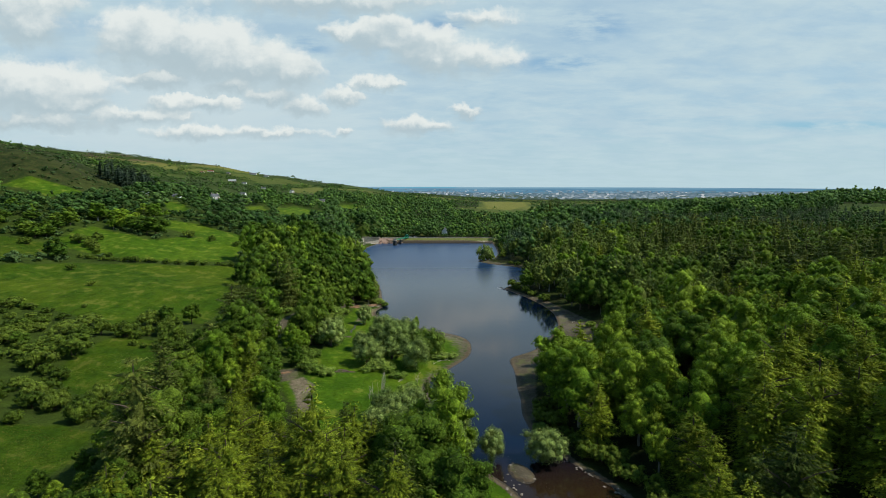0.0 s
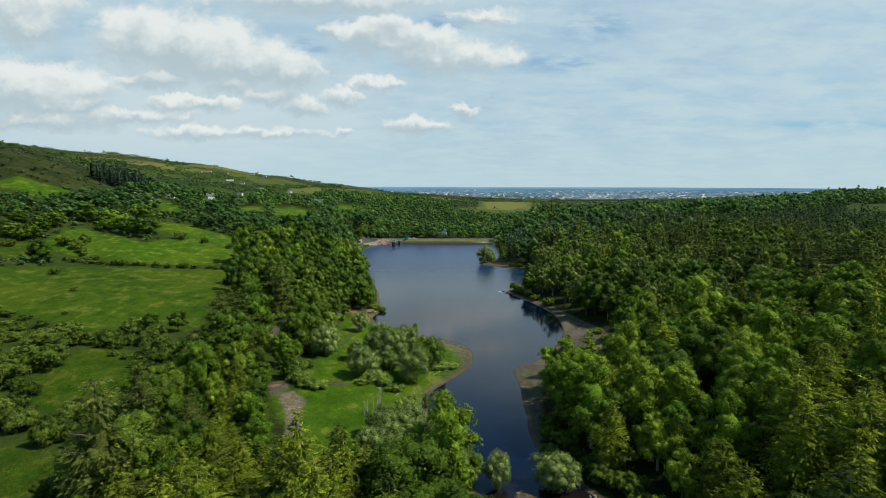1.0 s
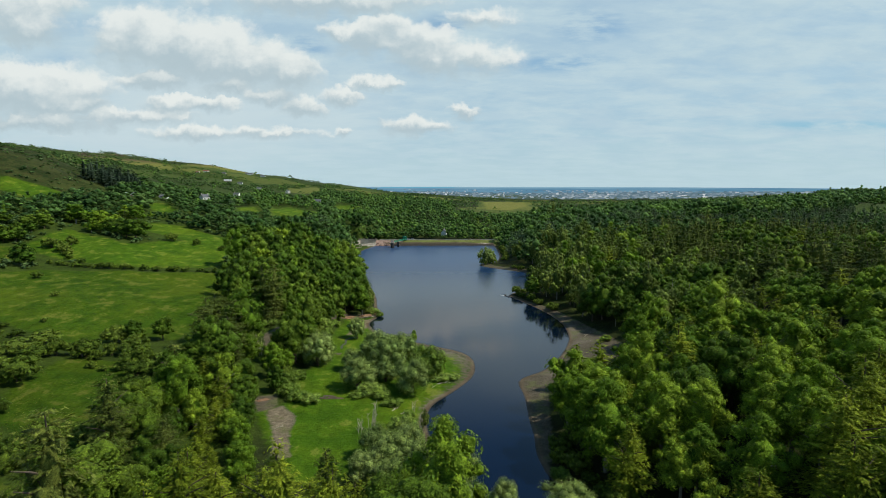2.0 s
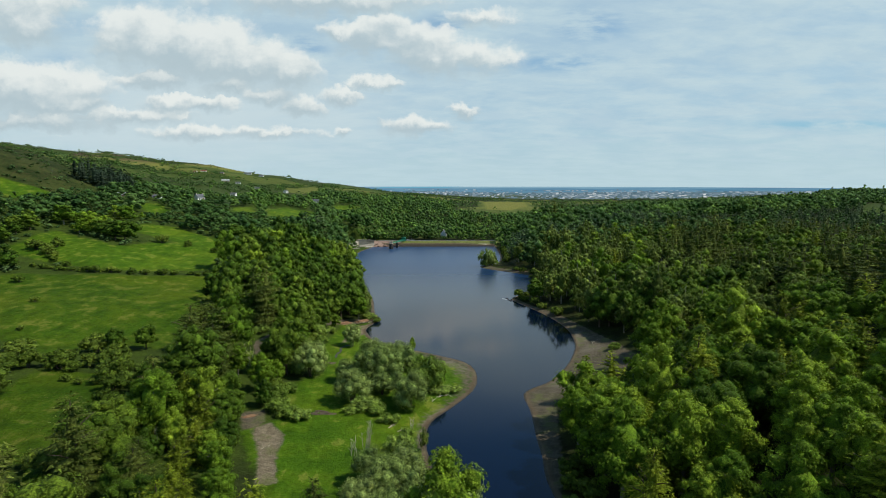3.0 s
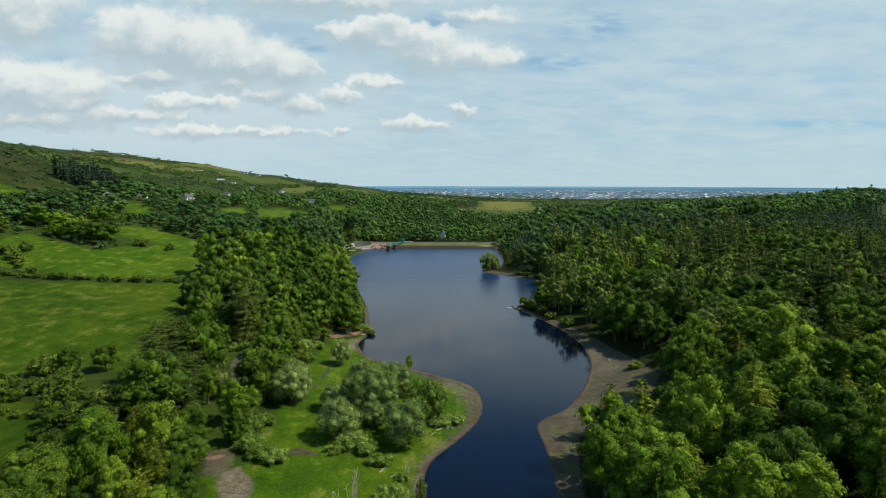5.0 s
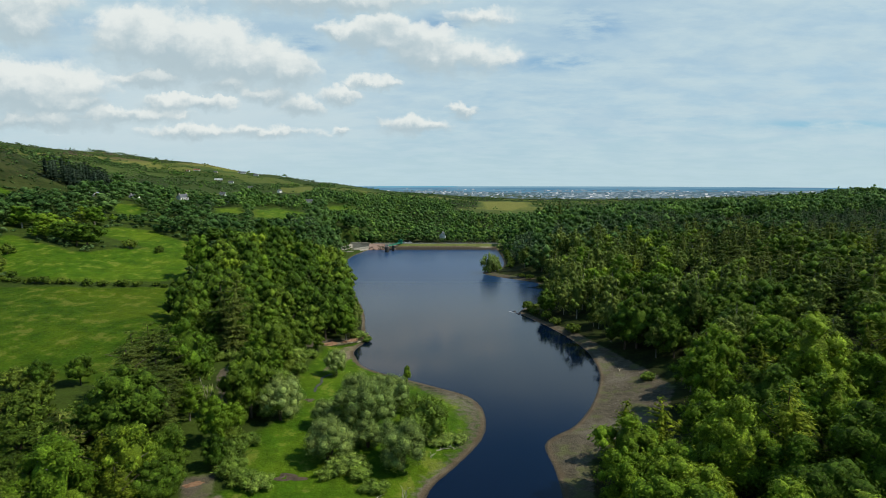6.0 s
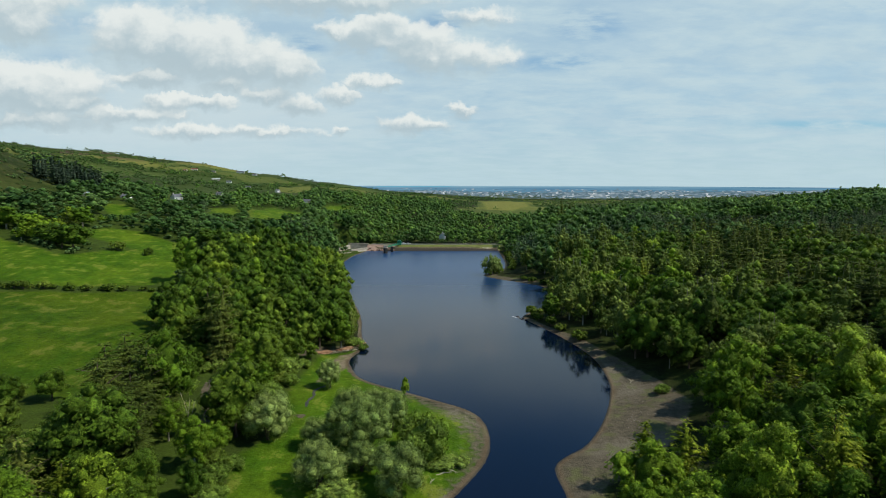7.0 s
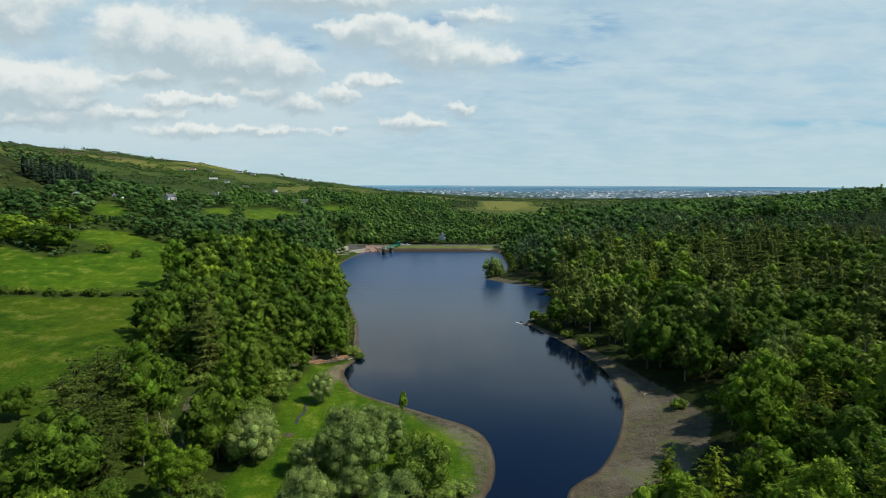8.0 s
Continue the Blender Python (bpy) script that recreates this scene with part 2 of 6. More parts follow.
def finish(k, colour, rough, bump=None, strength=0.4, distance=0.1, specular=0.3, metallic=0.0, ior=1.45):
    b = k("ShaderNodeBsdfPrincipled")
    for key, value in (("Base Color", colour), ("Roughness", rough), ("Specular IOR Level", specular), ("Metallic", metallic), ("IOR", ior)):
        k.put(b, key, (*value, 1) if isinstance(value, tuple) and len(value) == 3 else value)
    if bump is not None:
        n = k("ShaderNodeBump")
        n.inputs["Strength"].default_value, n.inputs["Distance"].default_value = strength, distance
        k.put(n, "Height", bump)
        k.put(b, "Normal", n.outputs[0])
    k("ShaderNodeOutputMaterial", b)
    return b


def leaf_material(name, dark, mid, light, stuff=False, through_light=0.16, solid=False):
    """Foliage whose hue differs from tree to tree and whose brightness differs from leaf clump to leaf clump."""
    m, k = material(name)
    tint = k("ShaderNodeAttribute", attribute_name="tint").outputs["Fac"] if stuff else k("ShaderNodeObjectInfo").outputs["Random"]
    colour = k.mix(1.0, k.ramp(tint, (0.0, dark), (0.5, mid), (1.0, light)), (1.08, 1.08, 1.08), "MULTIPLY")
    island = k("ShaderNodeNewGeometry").outputs["Random Per Island"]
    colour = k.mix(1.0, colour, k.ramp(island, (0.0, 0.58), (0.6, 1.0), (1.0, 1.55)), "MULTIPLY")
    place = k("ShaderNodeNewGeometry").outputs["Position"]
    patch = k.noise(place, 0.7, 4.0, 0.65)
    colour = k.mix(1.0, colour, k.ramp(patch, (0.32, (0.62, 0.66, 0.72)), (0.68, (1.32, 1.24, 1.0))), "MULTIPLY")
    sprig = k.noise(place, 4.0, 5.0, 0.7)
    colour = k.mix(1.0, colour, k.ramp(sprig, (0.36, 0.46), (0.5, 1.0), (0.65, 1.52)), "MULTIPLY")
    b = k("ShaderNodeBsdfPrincipled")
    k.put(b, "Base Color", colour)
    rough_leaf = k("ShaderNodeBump")
    rough_leaf.inputs["Strength"].default_value, rough_leaf.inputs["Distance"].default_value = 0.75, 0.45
    k.put(rough_leaf, "Height", sprig)
    k.put(b, "Normal", rough_leaf.outputs[0])
    b.inputs["Roughness"].default_value, b.inputs["Specular IOR Level"].default_value = 0.6, 0.06
    t = k("ShaderNodeBsdfTranslucent", k.mix(1.0, colour, (1.15, 1.25, 0.6), "MULTIPLY"))
    leafy = k("ShaderNodeMixShader", through_light, b.outputs[0], t.outputs[0]).outputs[0]
    if not (stuff or solid):
        # gaps between the single leaves of a clump
        gap = k.map(k.noise(place, 6.6, 3.0, 0.65), 0.425, 0.45)
        leafy = k("ShaderNodeMixShader", gap, k("ShaderNodeBsdfTransparent").outputs[0], leafy).outputs[0]
    k("ShaderNodeOutputMaterial", leafy)
    return m


LEAF_COLOURS = {
    "oak_tree": ((0.038, 0.080, 0.008), (0.068, 0.122, 0.012), (0.112, 0.172, 0.018)),
    "ash_tree": ((0.064, 0.126, 0.010), (0.114, 0.194, 0.014), (0.182, 0.262, 0.022)),
    "larch_tree": ((0.098, 0.134, 0.010), (0.156, 0.208, 0.015), (0.212, 0.262, 0.022)),
    "pine_tree": ((0.040, 0.064, 0.012), (0.072, 0.102, 0.018), (0.116, 0.144, 0.028)),
    "birch_tree": ((0.078, 0.116, 0.020), (0.112, 0.160, 0.030), (0.150, 0.198, 0.042)),
    "willow_tree": ((0.135, 0.196, 0.052), (0.172, 0.236, 0.066), (0.212, 0.278, 0.084)),
    "spruce_tree": ((0.028, 0.041, 0.010), (0.044, 0.063, 0.016), (0.062, 0.085, 0.021)),
    "hawthorn_bush": ((0.048, 0.084, 0.010), (0.084, 0.130, 0.016), (0.128, 0.180, 0.026)),
    "sallow_bush": ((0.105, 0.167, 0.025), (0.155, 0.236, 0.038), (0.207, 0.290, 0.060)),
}
LEAF = {kind: leaf_material(kind + "_leaves", *c) for kind, c in LEAF_COLOURS.items()}
LEAF_INSIDE = {kind: leaf_material(kind + "_inner_leaves", *c, solid=True) for kind, c in LEAF_COLOURS.items()}
# Far foliage: red cut and blue raised, aerial haze put into the leaf colour.
LEAF_HAZED = {kind: leaf_material(kind + "_hazed_leaves", *[(r * 0.80, g * 0.92, b * 2.4) for r, g, b in c], stuff=True) for kind, c in LEAF_COLOURS.items()}


def bark_material(name, dark, light, scale):
    m, k = material(name)
    place = k("ShaderNodeNewGeometry").outputs["Position"]
    n = k.noise(k.vec("MULTIPLY", place, (1, 1, 0.25)), scale, 6.0, 0.65)
    finish(k, k.ramp(n, (0.3, dark), (0.7, light)), 0.85, n, 0.6, 0.05, 0.15)
    return m


BARK = bark_material("brown_bark", (0.05, 0.038, 0.026), (0.13, 0.10, 0.075), 4.0)
PALE_BARK = bark_material("pale_bark", (0.10, 0.09, 0.07), (0.30, 0.28, 0.23), 3.0)
DEAD_WOOD = bark_material("bleached_wood", (0.30, 0.26, 0.18), (0.58, 0.52, 0.40), 5.0)


def ground_material():
    m, k = material("ground")
    place = k("ShaderNodeNewGeometry").outputs["Position"]

    def reads(name):
        return k("ShaderNodeAttribute", attribute_name=name).outputs["Fac"]

    shore, grass, bare, hue = reads("shore"), reads("grass"), reads("bare"), reads("hue")
    fine, mid, wide = k.noise(place, 1.6, 8.0, 0.7), k.noise(place, 0.16, 5.0, 0.6), k.noise(place, 0.022, 4.0, 0.55)
    speck = k.noise(place, 0.55, 6.0, 0.7)
    # pasture: lush green, yellow-green patches, dry tussocks
    sward = k.mix(k.map(mid, 0.38, 0.62), (0.027, 0.058, 0.003), (0.044, 0.078, 0.004))
    sward = k.mix(k.math("MULTIPLY", k.map(wide, 0.48, 0.64), 0.7), sward, (0.064, 0.092, 0.005))
    rush = k.noise(k.vec("MULTIPLY", place, (1.0, 0.55, 1.0)), 0.32, 7.0, 0.68)
    sward = k.mix(1.0, sward, k.ramp(rush, (0.34, 0.72), (0.5, 1.0), (0.66, 1.22)), "MULTIPLY")
    sward = k.mix(k.math("MULTIPLY", k.map(k.math("MULTIPLY", rush, mid), 0.285, 0.35), 0.36), sward, (0.150, 0.128, 0.030))
    sward = k.mix(1.0, sward, k.ramp(fine, (0.3, 0.7), (0.7, 1.25)), "MULTIPLY")
    far_field = k.ramp(hue, (0.0, (0.028, 0.040, 0.012)), (0.3, (0.036, 0.054, 0.013)), (0.6, (0.050, 0.076, 0.016)), (0.85, (0.150, 0.152, 0.034)), (1.0, (0.080, 0.056, 0.036)))
    far_field = k.mix(1.0, far_field, k.ramp(mid, (0.3, 0.75), (0.7, 1.2)), "MULTIPLY")
    sward = k.mix(reads("lush"), sward, k.mix(1.0, sward, (1.5, 1.58, 1.4), "MULTIPLY"))
    y = k("ShaderNodeSeparateXYZ", place).outputs[1]
    sward = k.mix(k.math("MULTIPLY", k.map(y, 420.0, 620.0), k.math("SUBTRACT", 1.0, reads("lush"))), sward, far_field)
    # woodland floor and scrub
    floor = k.mix(k.map(mid, 0.35, 0.65), (0.017, 0.020, 0.007), (0.030, 0.042, 0.009))
    across = k("ShaderNodeSeparateXYZ", place).outputs[0]
    scrub = k.mix(k.map(mid, 0.35, 0.65), (0.030, 0.048, 0.008), (0.046, 0.072, 0.010))
    floor = k.mix(k.map(across, -36.0, -50.0), floor, scrub)
    floor = k.mix(1.0, floor, k.ramp(fine, (0.3, 0.6), (0.7, 1.3)), "MULTIPLY")
    heath = k.mix(k.map(k.noise(place, 0.07, 6.0, 0.7), 0.40, 0.62), (0.014, 0.026, 0.006), (0.044, 0.054, 0.014))
    heath = k.mix(k.map(speck, 0.50, 0.70), heath, (0.056, 0.040, 0.018))
    floor = k.mix(reads("heath"), floor, heath)
    land = k.mix(k.map(k.math("ADD", grass, k.math("MULTIPLY", k.math("SUBTRACT", speck, 0.5), 0.8)), 0.3, 0.7), floor, sward)
    # bare margin: dry gravel, brown mud, dark wet line
    grit = k("ShaderNodeTexVoronoi", place)
    grit.inputs["Scale"].default_value = 3.2
    gravel = k.mix(k.map(speck, 0.35, 0.65), (0.088, 0.074, 0.049), (0.138, 0.117, 0.081))
    gravel = k.mix(1.0, gravel, k.ramp(k.math("ADD", grit.outputs["Distance"], k.math("MULTIPLY", fine, 0.5)), (0.35, 1.22), (0.75, 0.72)), "MULTIPLY")
    gravel = k.mix(k.math("MULTIPLY", k.map(wide, 0.5, 0.6), 0.5), gravel, (0.195, 0.168, 0.125))
    gravel = k.mix(1.0, gravel, k.ramp(fine, (0.3, 0.8), (0.7, 1.18)), "MULTIPLY")
    gravel = k.mix(reads("dry"), gravel, k.mix(1.0, gravel, (1.95, 1.85, 1.75), "MULTIPLY"))
    mossy = k.mix(k.math("MULTIPLY", k.map(mid, 0.5, 0.62), 0.55), gravel, (0.10, 0.115, 0.035))
    mud = k.mix(k.map(mid, 0.4, 0.6), (0.096, 0.070, 0.042), (0.150, 0.112, 0.070))
    wobble = k.math("ADD", shore, k.math("MULTIPLY", k.math("SUBTRACT", mid, 0.5), 3.0))
    margin = k.mix(k.map(wobble, 0.4, 2.2), mud, mossy)
    margin = k.mix(k.map(shore, 0.9, 0.2), margin, (0.050, 0.042, 0.030))
    colour = k.mix(k.map(k.math("ADD", bare, k.math("MULTIPLY", k.math("SUBTRACT", speck, 0.5), 0.7)), 0.35, 0.65), land, margin)
    height = k.math("ADD", fine, k.math("MULTIPLY", speck, 1.5))
    finish(k, colour, k.map(shore, 0.2, 1.2, 0.35, 0.9), height, 0.7, 0.5, 0.06)
    return m


def water_material():
    m, k = material("lake_water")
    place = k("ShaderNodeNewGeometry").outputs["Position"]
    small = k.noise(k.vec("MULTIPLY", place, (0.7, 1.0, 1.0)), 0.9, 5.0, 0.6)
    swell = k.noise(place, 0.16, 2.0, 0.5)
    gust = k.noise(k.vec("MULTIPLY", place, (0.6, 1.0, 1.0)), 0.012, 3.0, 0.55)
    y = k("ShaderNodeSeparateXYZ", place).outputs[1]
    breeze = k.math("MULTIPLY", k.map(gust, 0.36, 0.62, 0.35, 1.0), k.map(y, 200.0, 460.0, 0.14, 0.5))
    height = k.math("MULTIPLY", k.math("ADD", small, k.math("MULTIPLY", swell, 0.7)), breeze)
    # Navy to pale blue with distance: reflected sky and haze painted into the base.
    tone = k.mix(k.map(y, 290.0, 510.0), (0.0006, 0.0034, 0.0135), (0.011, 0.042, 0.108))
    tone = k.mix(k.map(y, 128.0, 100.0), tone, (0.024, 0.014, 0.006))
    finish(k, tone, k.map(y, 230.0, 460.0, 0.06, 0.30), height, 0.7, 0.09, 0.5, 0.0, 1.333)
    return m


def rough_material(name, dark, light, scale, rough=0.85, bump=0.4, stain=None):
    """Stone, concrete, render and the like: two scales of mottling."""
    m, k = material(name)
    place = k("ShaderNodeNewGeometry").outputs["Position"]
    a, b = k.noise(place, scale, 6.0, 0.65), k.noise(place, scale * 0.12, 3.0)
    colour = k.mix(k.map(a, 0.32, 0.68), dark, light)
    colour = k.mix(1.0, colour, k.ramp(b, (0.3, 0.78), (0.7, 1.18)), "MULTIPLY")
    if stain:
        colour = k.mix(k.math("MULTIPLY", k.map(b, 0.5, 0.62), 0.6), colour, stain)
    finish(k, colour, rough, a, bump, 0.08, 0.25)
    return m


GROUND, WATER = ground_material(), water_material()
STONE = rough_material("dam_stone", (0.33, 0.295, 0.25), (0.53, 0.485, 0.42), 1.2, stain=(0.22, 0.13, 0.09))
CONCRETE = rough_material("weathered_concrete", (0.27, 0.24, 0.19), (0.44, 0.40, 0.33), 0.8, stain=(0.16, 0.13, 0.09))
RED_STONE = rough_material("red_brown_pitching", (0.17, 0.105, 0.075), (0.30, 0.21, 0.16), 1.0)
TURF = rough_material("dam_turf", (0.085, 0.105, 0.022), (0.16, 0.17, 0.045), 1.5)
TARMAC = rough_material("grey_track", (0.11, 0.10, 0.085), (0.20, 0.18, 0.15), 2.0)
WHITE_WALL = rough_material("white_render", (0.62, 0.61, 0.57), (0.80, 0.79, 0.75), 0.6)
SLATE = rough_material("slate_roof", (0.07, 0.075, 0.085), (0.14, 0.145, 0.155), 2.0, 0.6)
RED_ROOF = rough_material("red_tile_roof", (0.17, 0.07, 0.045), (0.27, 0.12, 0.08), 2.0, 0.75)
GREEN_PAINT = rough_material("green_painted_steel", (0.012, 0.15, 0.085), (0.022, 0.21, 0.12), 3.0, 0.45, 0.1)
DARK_STONE = rough_material("wet_dark_stone", (0.022, 0.022, 0.022), (0.055, 0.052, 0.048), 1.5, 0.5)
BARE_EARTH = rough_material("red_bare_earth", (0.16, 0.085, 0.045), (0.27, 0.16, 0.09), 0.9)
GLASS_DARK = rough_material("dark_window_glass", (0.02, 0.024, 0.028), (0.035, 0.04, 0.045), 3.0, 0.12, 0.02)
CAR_PAINT = rough_material("white_car_paint", (0.72, 0.72, 0.72), (0.80, 0.80, 0.80), 3.0, 0.25, 0.02)
RUBBER = rough_material("black_rubber", (0.02, 0.02, 0.02), (0.035, 0.035, 0.035), 5.0, 0.8, 0.1)
STEEL_SHED = rough_material("grey_sheet_steel", (0.30, 0.32, 0.33), (0.46, 0.48, 0.48), 1.0, 0.45, 0.1)
ROCK = rough_material("grey_brown_rock", (0.11, 0.095, 0.075), (0.27, 0.235, 0.19), 1.6)

# ---- making meshes ----
def mesh_of(name, verts, tris, mats, which=None, tints=None):
    """A mesh from arrays of places and triangles."""
    me = bpy.data.meshes.new(name)
    verts, tris = np.asarray(verts, np.float32), np.asarray(tris, np.int32)
    me.vertices.add(len(verts))
    me.vertices.foreach_set("co", verts.ravel())
    me.loops.add(tris.size)
    me.loops.foreach_set("vertex_index", tris.ravel())
    me.polygons.add(len(tris))
    me.polygons.foreach_set("loop_start", np.arange(0, tris.size, tris.shape[1], dtype=np.int32))
    for m in mats:
        me.materials.append(m)
    if which is not None:
        me.polygons.foreach_set("material_index", np.asarray(which, np.int32))
    if tints is not None:
        me.attributes.new("tint", "FLOAT", "POINT").data.foreach_set("value", np.asarray(tints, np.float32))
    me.update(calc_edges=True)
    return me


def part(name, bm, mat, parent=None, label=""):
    """Links a bmesh as one mesh object, under a thing if one is given."""
    me = bpy.data.meshes.new(name)
    bmesh.ops.recalc_face_normals(bm, faces=bm.faces)
    bm.to_mesh(me)
    bm.free()
    me.materials.append(mat)
    ob = new(name, me)
    ob.parent = parent
    return tagged(ob, label)


def box(bm, x0, y0, z0, x1, y1, z1, bevel=0.0):
    """A box between two corners, its edges rounded off."""
    made = bmesh.ops.create_cube(bm, size=1, matrix=Matrix.LocRotScale(((x0 + x1) / 2, (y0 + y1) / 2, (z0 + z1) / 2), None, (abs(x1 - x0), abs(y1 - y0), abs(z1 - z0))))
    if bevel:
        edges = list({e for v in made["verts"] for e in v.link_edges})
        bmesh.ops.bevel(bm, geom=edges, offset=bevel, segments=2, affect="EDGES")
    return bm


def prism(bm, outline, along):
    """Sweeps an outline (y, z) or a list of 3D points by a vector."""
    low = [bm.verts.new(p) for p in outline]
    top = [bm.verts.new(Vector(p) + Vector(along)) for p in outline]
    bm.faces.new(low)
    bm.faces.new(reversed(top))
    for a, b, c, d in zip(low, low[1:] + low[:1], top[1:] + top[:1], top):
        bm.faces.new((a, d, c, b))
    return bm


def tube(bm, points, radii, sides=7):
    """A tapering round limb through the points."""
    rings = []
    points = [Vector(p) for p in points]
    for i, (p, r) in enumerate(zip(points, radii)):
        d = (points[min(i + 1, len(points) - 1)] - points[max(i - 1, 0)]).normalized()
        a = d.orthogonal().normalized()
        b = d.cross(a)
        rings.append([bm.verts.new(p + r * (a * math.cos(w) + b * math.sin(w))) for w in np.linspace(0, 2 * math.pi, sides, endpoint=False)])
    for low, top in zip(rings, rings[1:]):
        for i in range(sides):
            bm.faces.new((low[i], low[(i + 1) % sides], top[(i + 1) % sides], top[i]))
    bm.faces.new(list(reversed(rings[0])))
    bm.faces.new(rings[-1])
    return bm


# ---- ground and water ----
# open land, as outlines in the plan
MEADOW = [(-43, 266), (-30, 277), (-26, 246), (12, 210), (12, 200), (-3, 171), (-4, 152), (-10, 148), (-17, 140), (-21, 126), (-33, 126), (-38, 140), (-42, 147), (-49, 160), (-41, 168), (-45, 190), (-41, 203), (-44, 230)]
RIVER_BANK = [(-2, 128), (7, 117), (16, 103), (12, 92), (2, 108), (-4, 120)]
SHEEP_FIELD = [(-221, 353), (-177, 332), (-160, 362), (-126, 360), (-113, 338), (-122, 312), (-159, 289), (-197, 299), (-217, 308)]
BIG_FIELD = [(-198, 248), (-186, 276), (-156, 282), (-118, 305), (-105, 306), (-100, 284), (-95, 256), (-92, 222), (-92, 207), (-108, 212), (-116, 194), (-144, 204), (-163, 200), (-190, 215)]
LOW_FIELD = [(-110, 158), (-110, 182), (-93, 183), (-84, 166), (-72, 148), (-74, 136), (-92, 137), (-103, 145)]
NEAR_FIELD = [(-100, 118), (-86, 121), (-75, 116), (-73, 105), (-76, 92), (-100, 90)]
HEDGE_FIELD = [(-250, 300), (-219, 306), (-202, 280), (-203, 252), (-240, 260)]
STRIP_FIELD = [(-197, 388), (-194, 404), (-181, 415), (-129, 378), (-126, 357), (-143, 353), (-169, 368), (-190, 377)]
BANK_FIELD = [(-318, 402), (-312, 424), (-276, 428), (-268, 416), (-279, 397)]
HOUSE_FIELD = [(-234, 466), (-224, 480), (-204, 456), (-211, 431)]
GATE_FIELD = [(-205, 568), (-195, 628), (-170, 552), (-184, 522)]
CROFT_FIELD = [(-153, 805), (-118, 876), (-120, 799), (-139, 747)]
FAR_FIELD = [(-180, 598), (-186, 690), (-146, 680), (-135, 622), (-158, 543)]
RIDGE_FIELD = [(348, 440), (352, 494), (440, 629), (540, 655), (560, 470), (440, 400)]
DAM_FIELD = [(-30, 640), (-22, 640), (-20, 664), (-32, 664)]
YELLOW_FIELD = [(70, 1100), (140, 1075), (215, 1330), (290, 1900), (100, 1600)]
PASTURE = [MEADOW, RIVER_BANK, SHEEP_FIELD, BIG_FIELD, LOW_FIELD, NEAR_FIELD, HEDGE_FIELD, STRIP_FIELD, BANK_FIELD, HOUSE_FIELD, FAR_FIELD, GATE_FIELD, CROFT_FIELD, RIDGE_FIELD, DAM_FIELD, YELLOW_FIELD]
BEACH = [(22, 140), (24.5, 138), (27, 157), (31, 180), (44, 189), (58, 205), (66, 219), (64.5, 236), (60, 264), (54, 291), (46, 308), (38, 330), (30, 330), (40, 250), (20, 195)]
SPIT_SAND = [(-14, 238), (-4, 231), (8, 224), (14, 210), (13, 196), (-3, 168), (-6, 148), (-9.5, 150), (-9, 168), (-6, 177), (0, 187), (2, 199), (0, 211), (-6, 219), (-14, 229)]
FAR_SPIT = [(20, 447), (36, 426), (60, 411), (60, 420), (40, 440), (32, 458)]
MUD_TRACK = [(-37, 136), (-33.5, 138), (-36.5, 148), (-37.5, 158), (-43, 165), (-46, 161), (-41, 150)]
FOOT_PATH = [(-38, 262), (-37, 268), (-33, 272), (-30, 266), (-36, 240), (-38, 236)]
LANE = [(-40, 150), (-46, 163), (-54, 177), (-57, 189), (-57.5, 201), (-59.5, 212), (-64, 220), (-66.5, 230), (-62, 245), (-48, 262)]
RED_BANK = [(-48, 262), (-38, 271), (-30, 279), (-30, 284), (-40, 278), (-50, 268)]
SCRAPE = [(-48, 160), (-44, 164), (-46, 172), (-52, 170)]
GRAVEL_BAR = [(12, 119), (17, 120), (19, 112), (21, 104), (17, 103), (14, 110)]
SPRUCE_STAND = [(-278, 470), (-304, 500), (-316, 575), (-276, 552), (-262, 500)]
HEATH = [(-700, 400), (-330, 395), (-262, 420), (-262, 480), (-330, 560), (-420, 640), (-800, 700)]


def blur(polys, x, y, soft=2.0):
    """One inside the outlines, falling to nought over a soft edge."""
    near = np.full(np.shape(x), 1e6)
    for p in polys:
        p = np.array(p, float)
        close = (x > p[:, 0].min() - 30) & (x < p[:, 0].max() + 30) & (y > p[:, 1].min() - 30) & (y < p[:, 1].max() + 30)
        if close.any():
            near[close] = np.minimum(near[close], signed(p, x[close], y[close]))
    return 1 - np.clip(near / soft * 0.5 + 0.5, 0, 1)


# the hillsides beyond: a patchwork of fields with hedges between them
patch_rng = np.random.default_rng(11)
FIELD_SEEDS = np.column_stack([patch_rng.uniform(-2600, 1600, 420), patch_rng.uniform(560, 3300, 420)])
FIELD_HUE, FIELD_WOODED = patch_rng.uniform(0, 1, 420), patch_rng.uniform(0, 1, 420)


def patchwork(x, y):
    """Of each point: its field, and how far it is from the next field's edge."""
    x, y = np.asarray(x, float), np.asarray(y, float)
    wx, wy = x + 14 * np.sin(y * 0.02), y + 14 * np.sin(x * 0.017)
    which, gap = np.zeros(len(x), int), np.zeros(len(x))
    for i in range(0, len(x), 20000):
        d = np.sqrt((wx[i:i + 20000, None] - FIELD_SEEDS[None, :, 0]) ** 2 + ((wy[i:i + 20000, None] - FIELD_SEEDS[None, :, 1]) * 0.8) ** 2)
        two = np.argpartition(d, 1, axis=1)[:, :2]
        dd = np.take_along_axis(d, two, axis=1)
        which[i:i + 20000] = np.take_along_axis(two, dd.argmin(axis=1)[:, None], axis=1)[:, 0]
        gap[i:i + 20000] = np.abs(dd[:, 0] - dd[:, 1]) / 2
    return which, gap


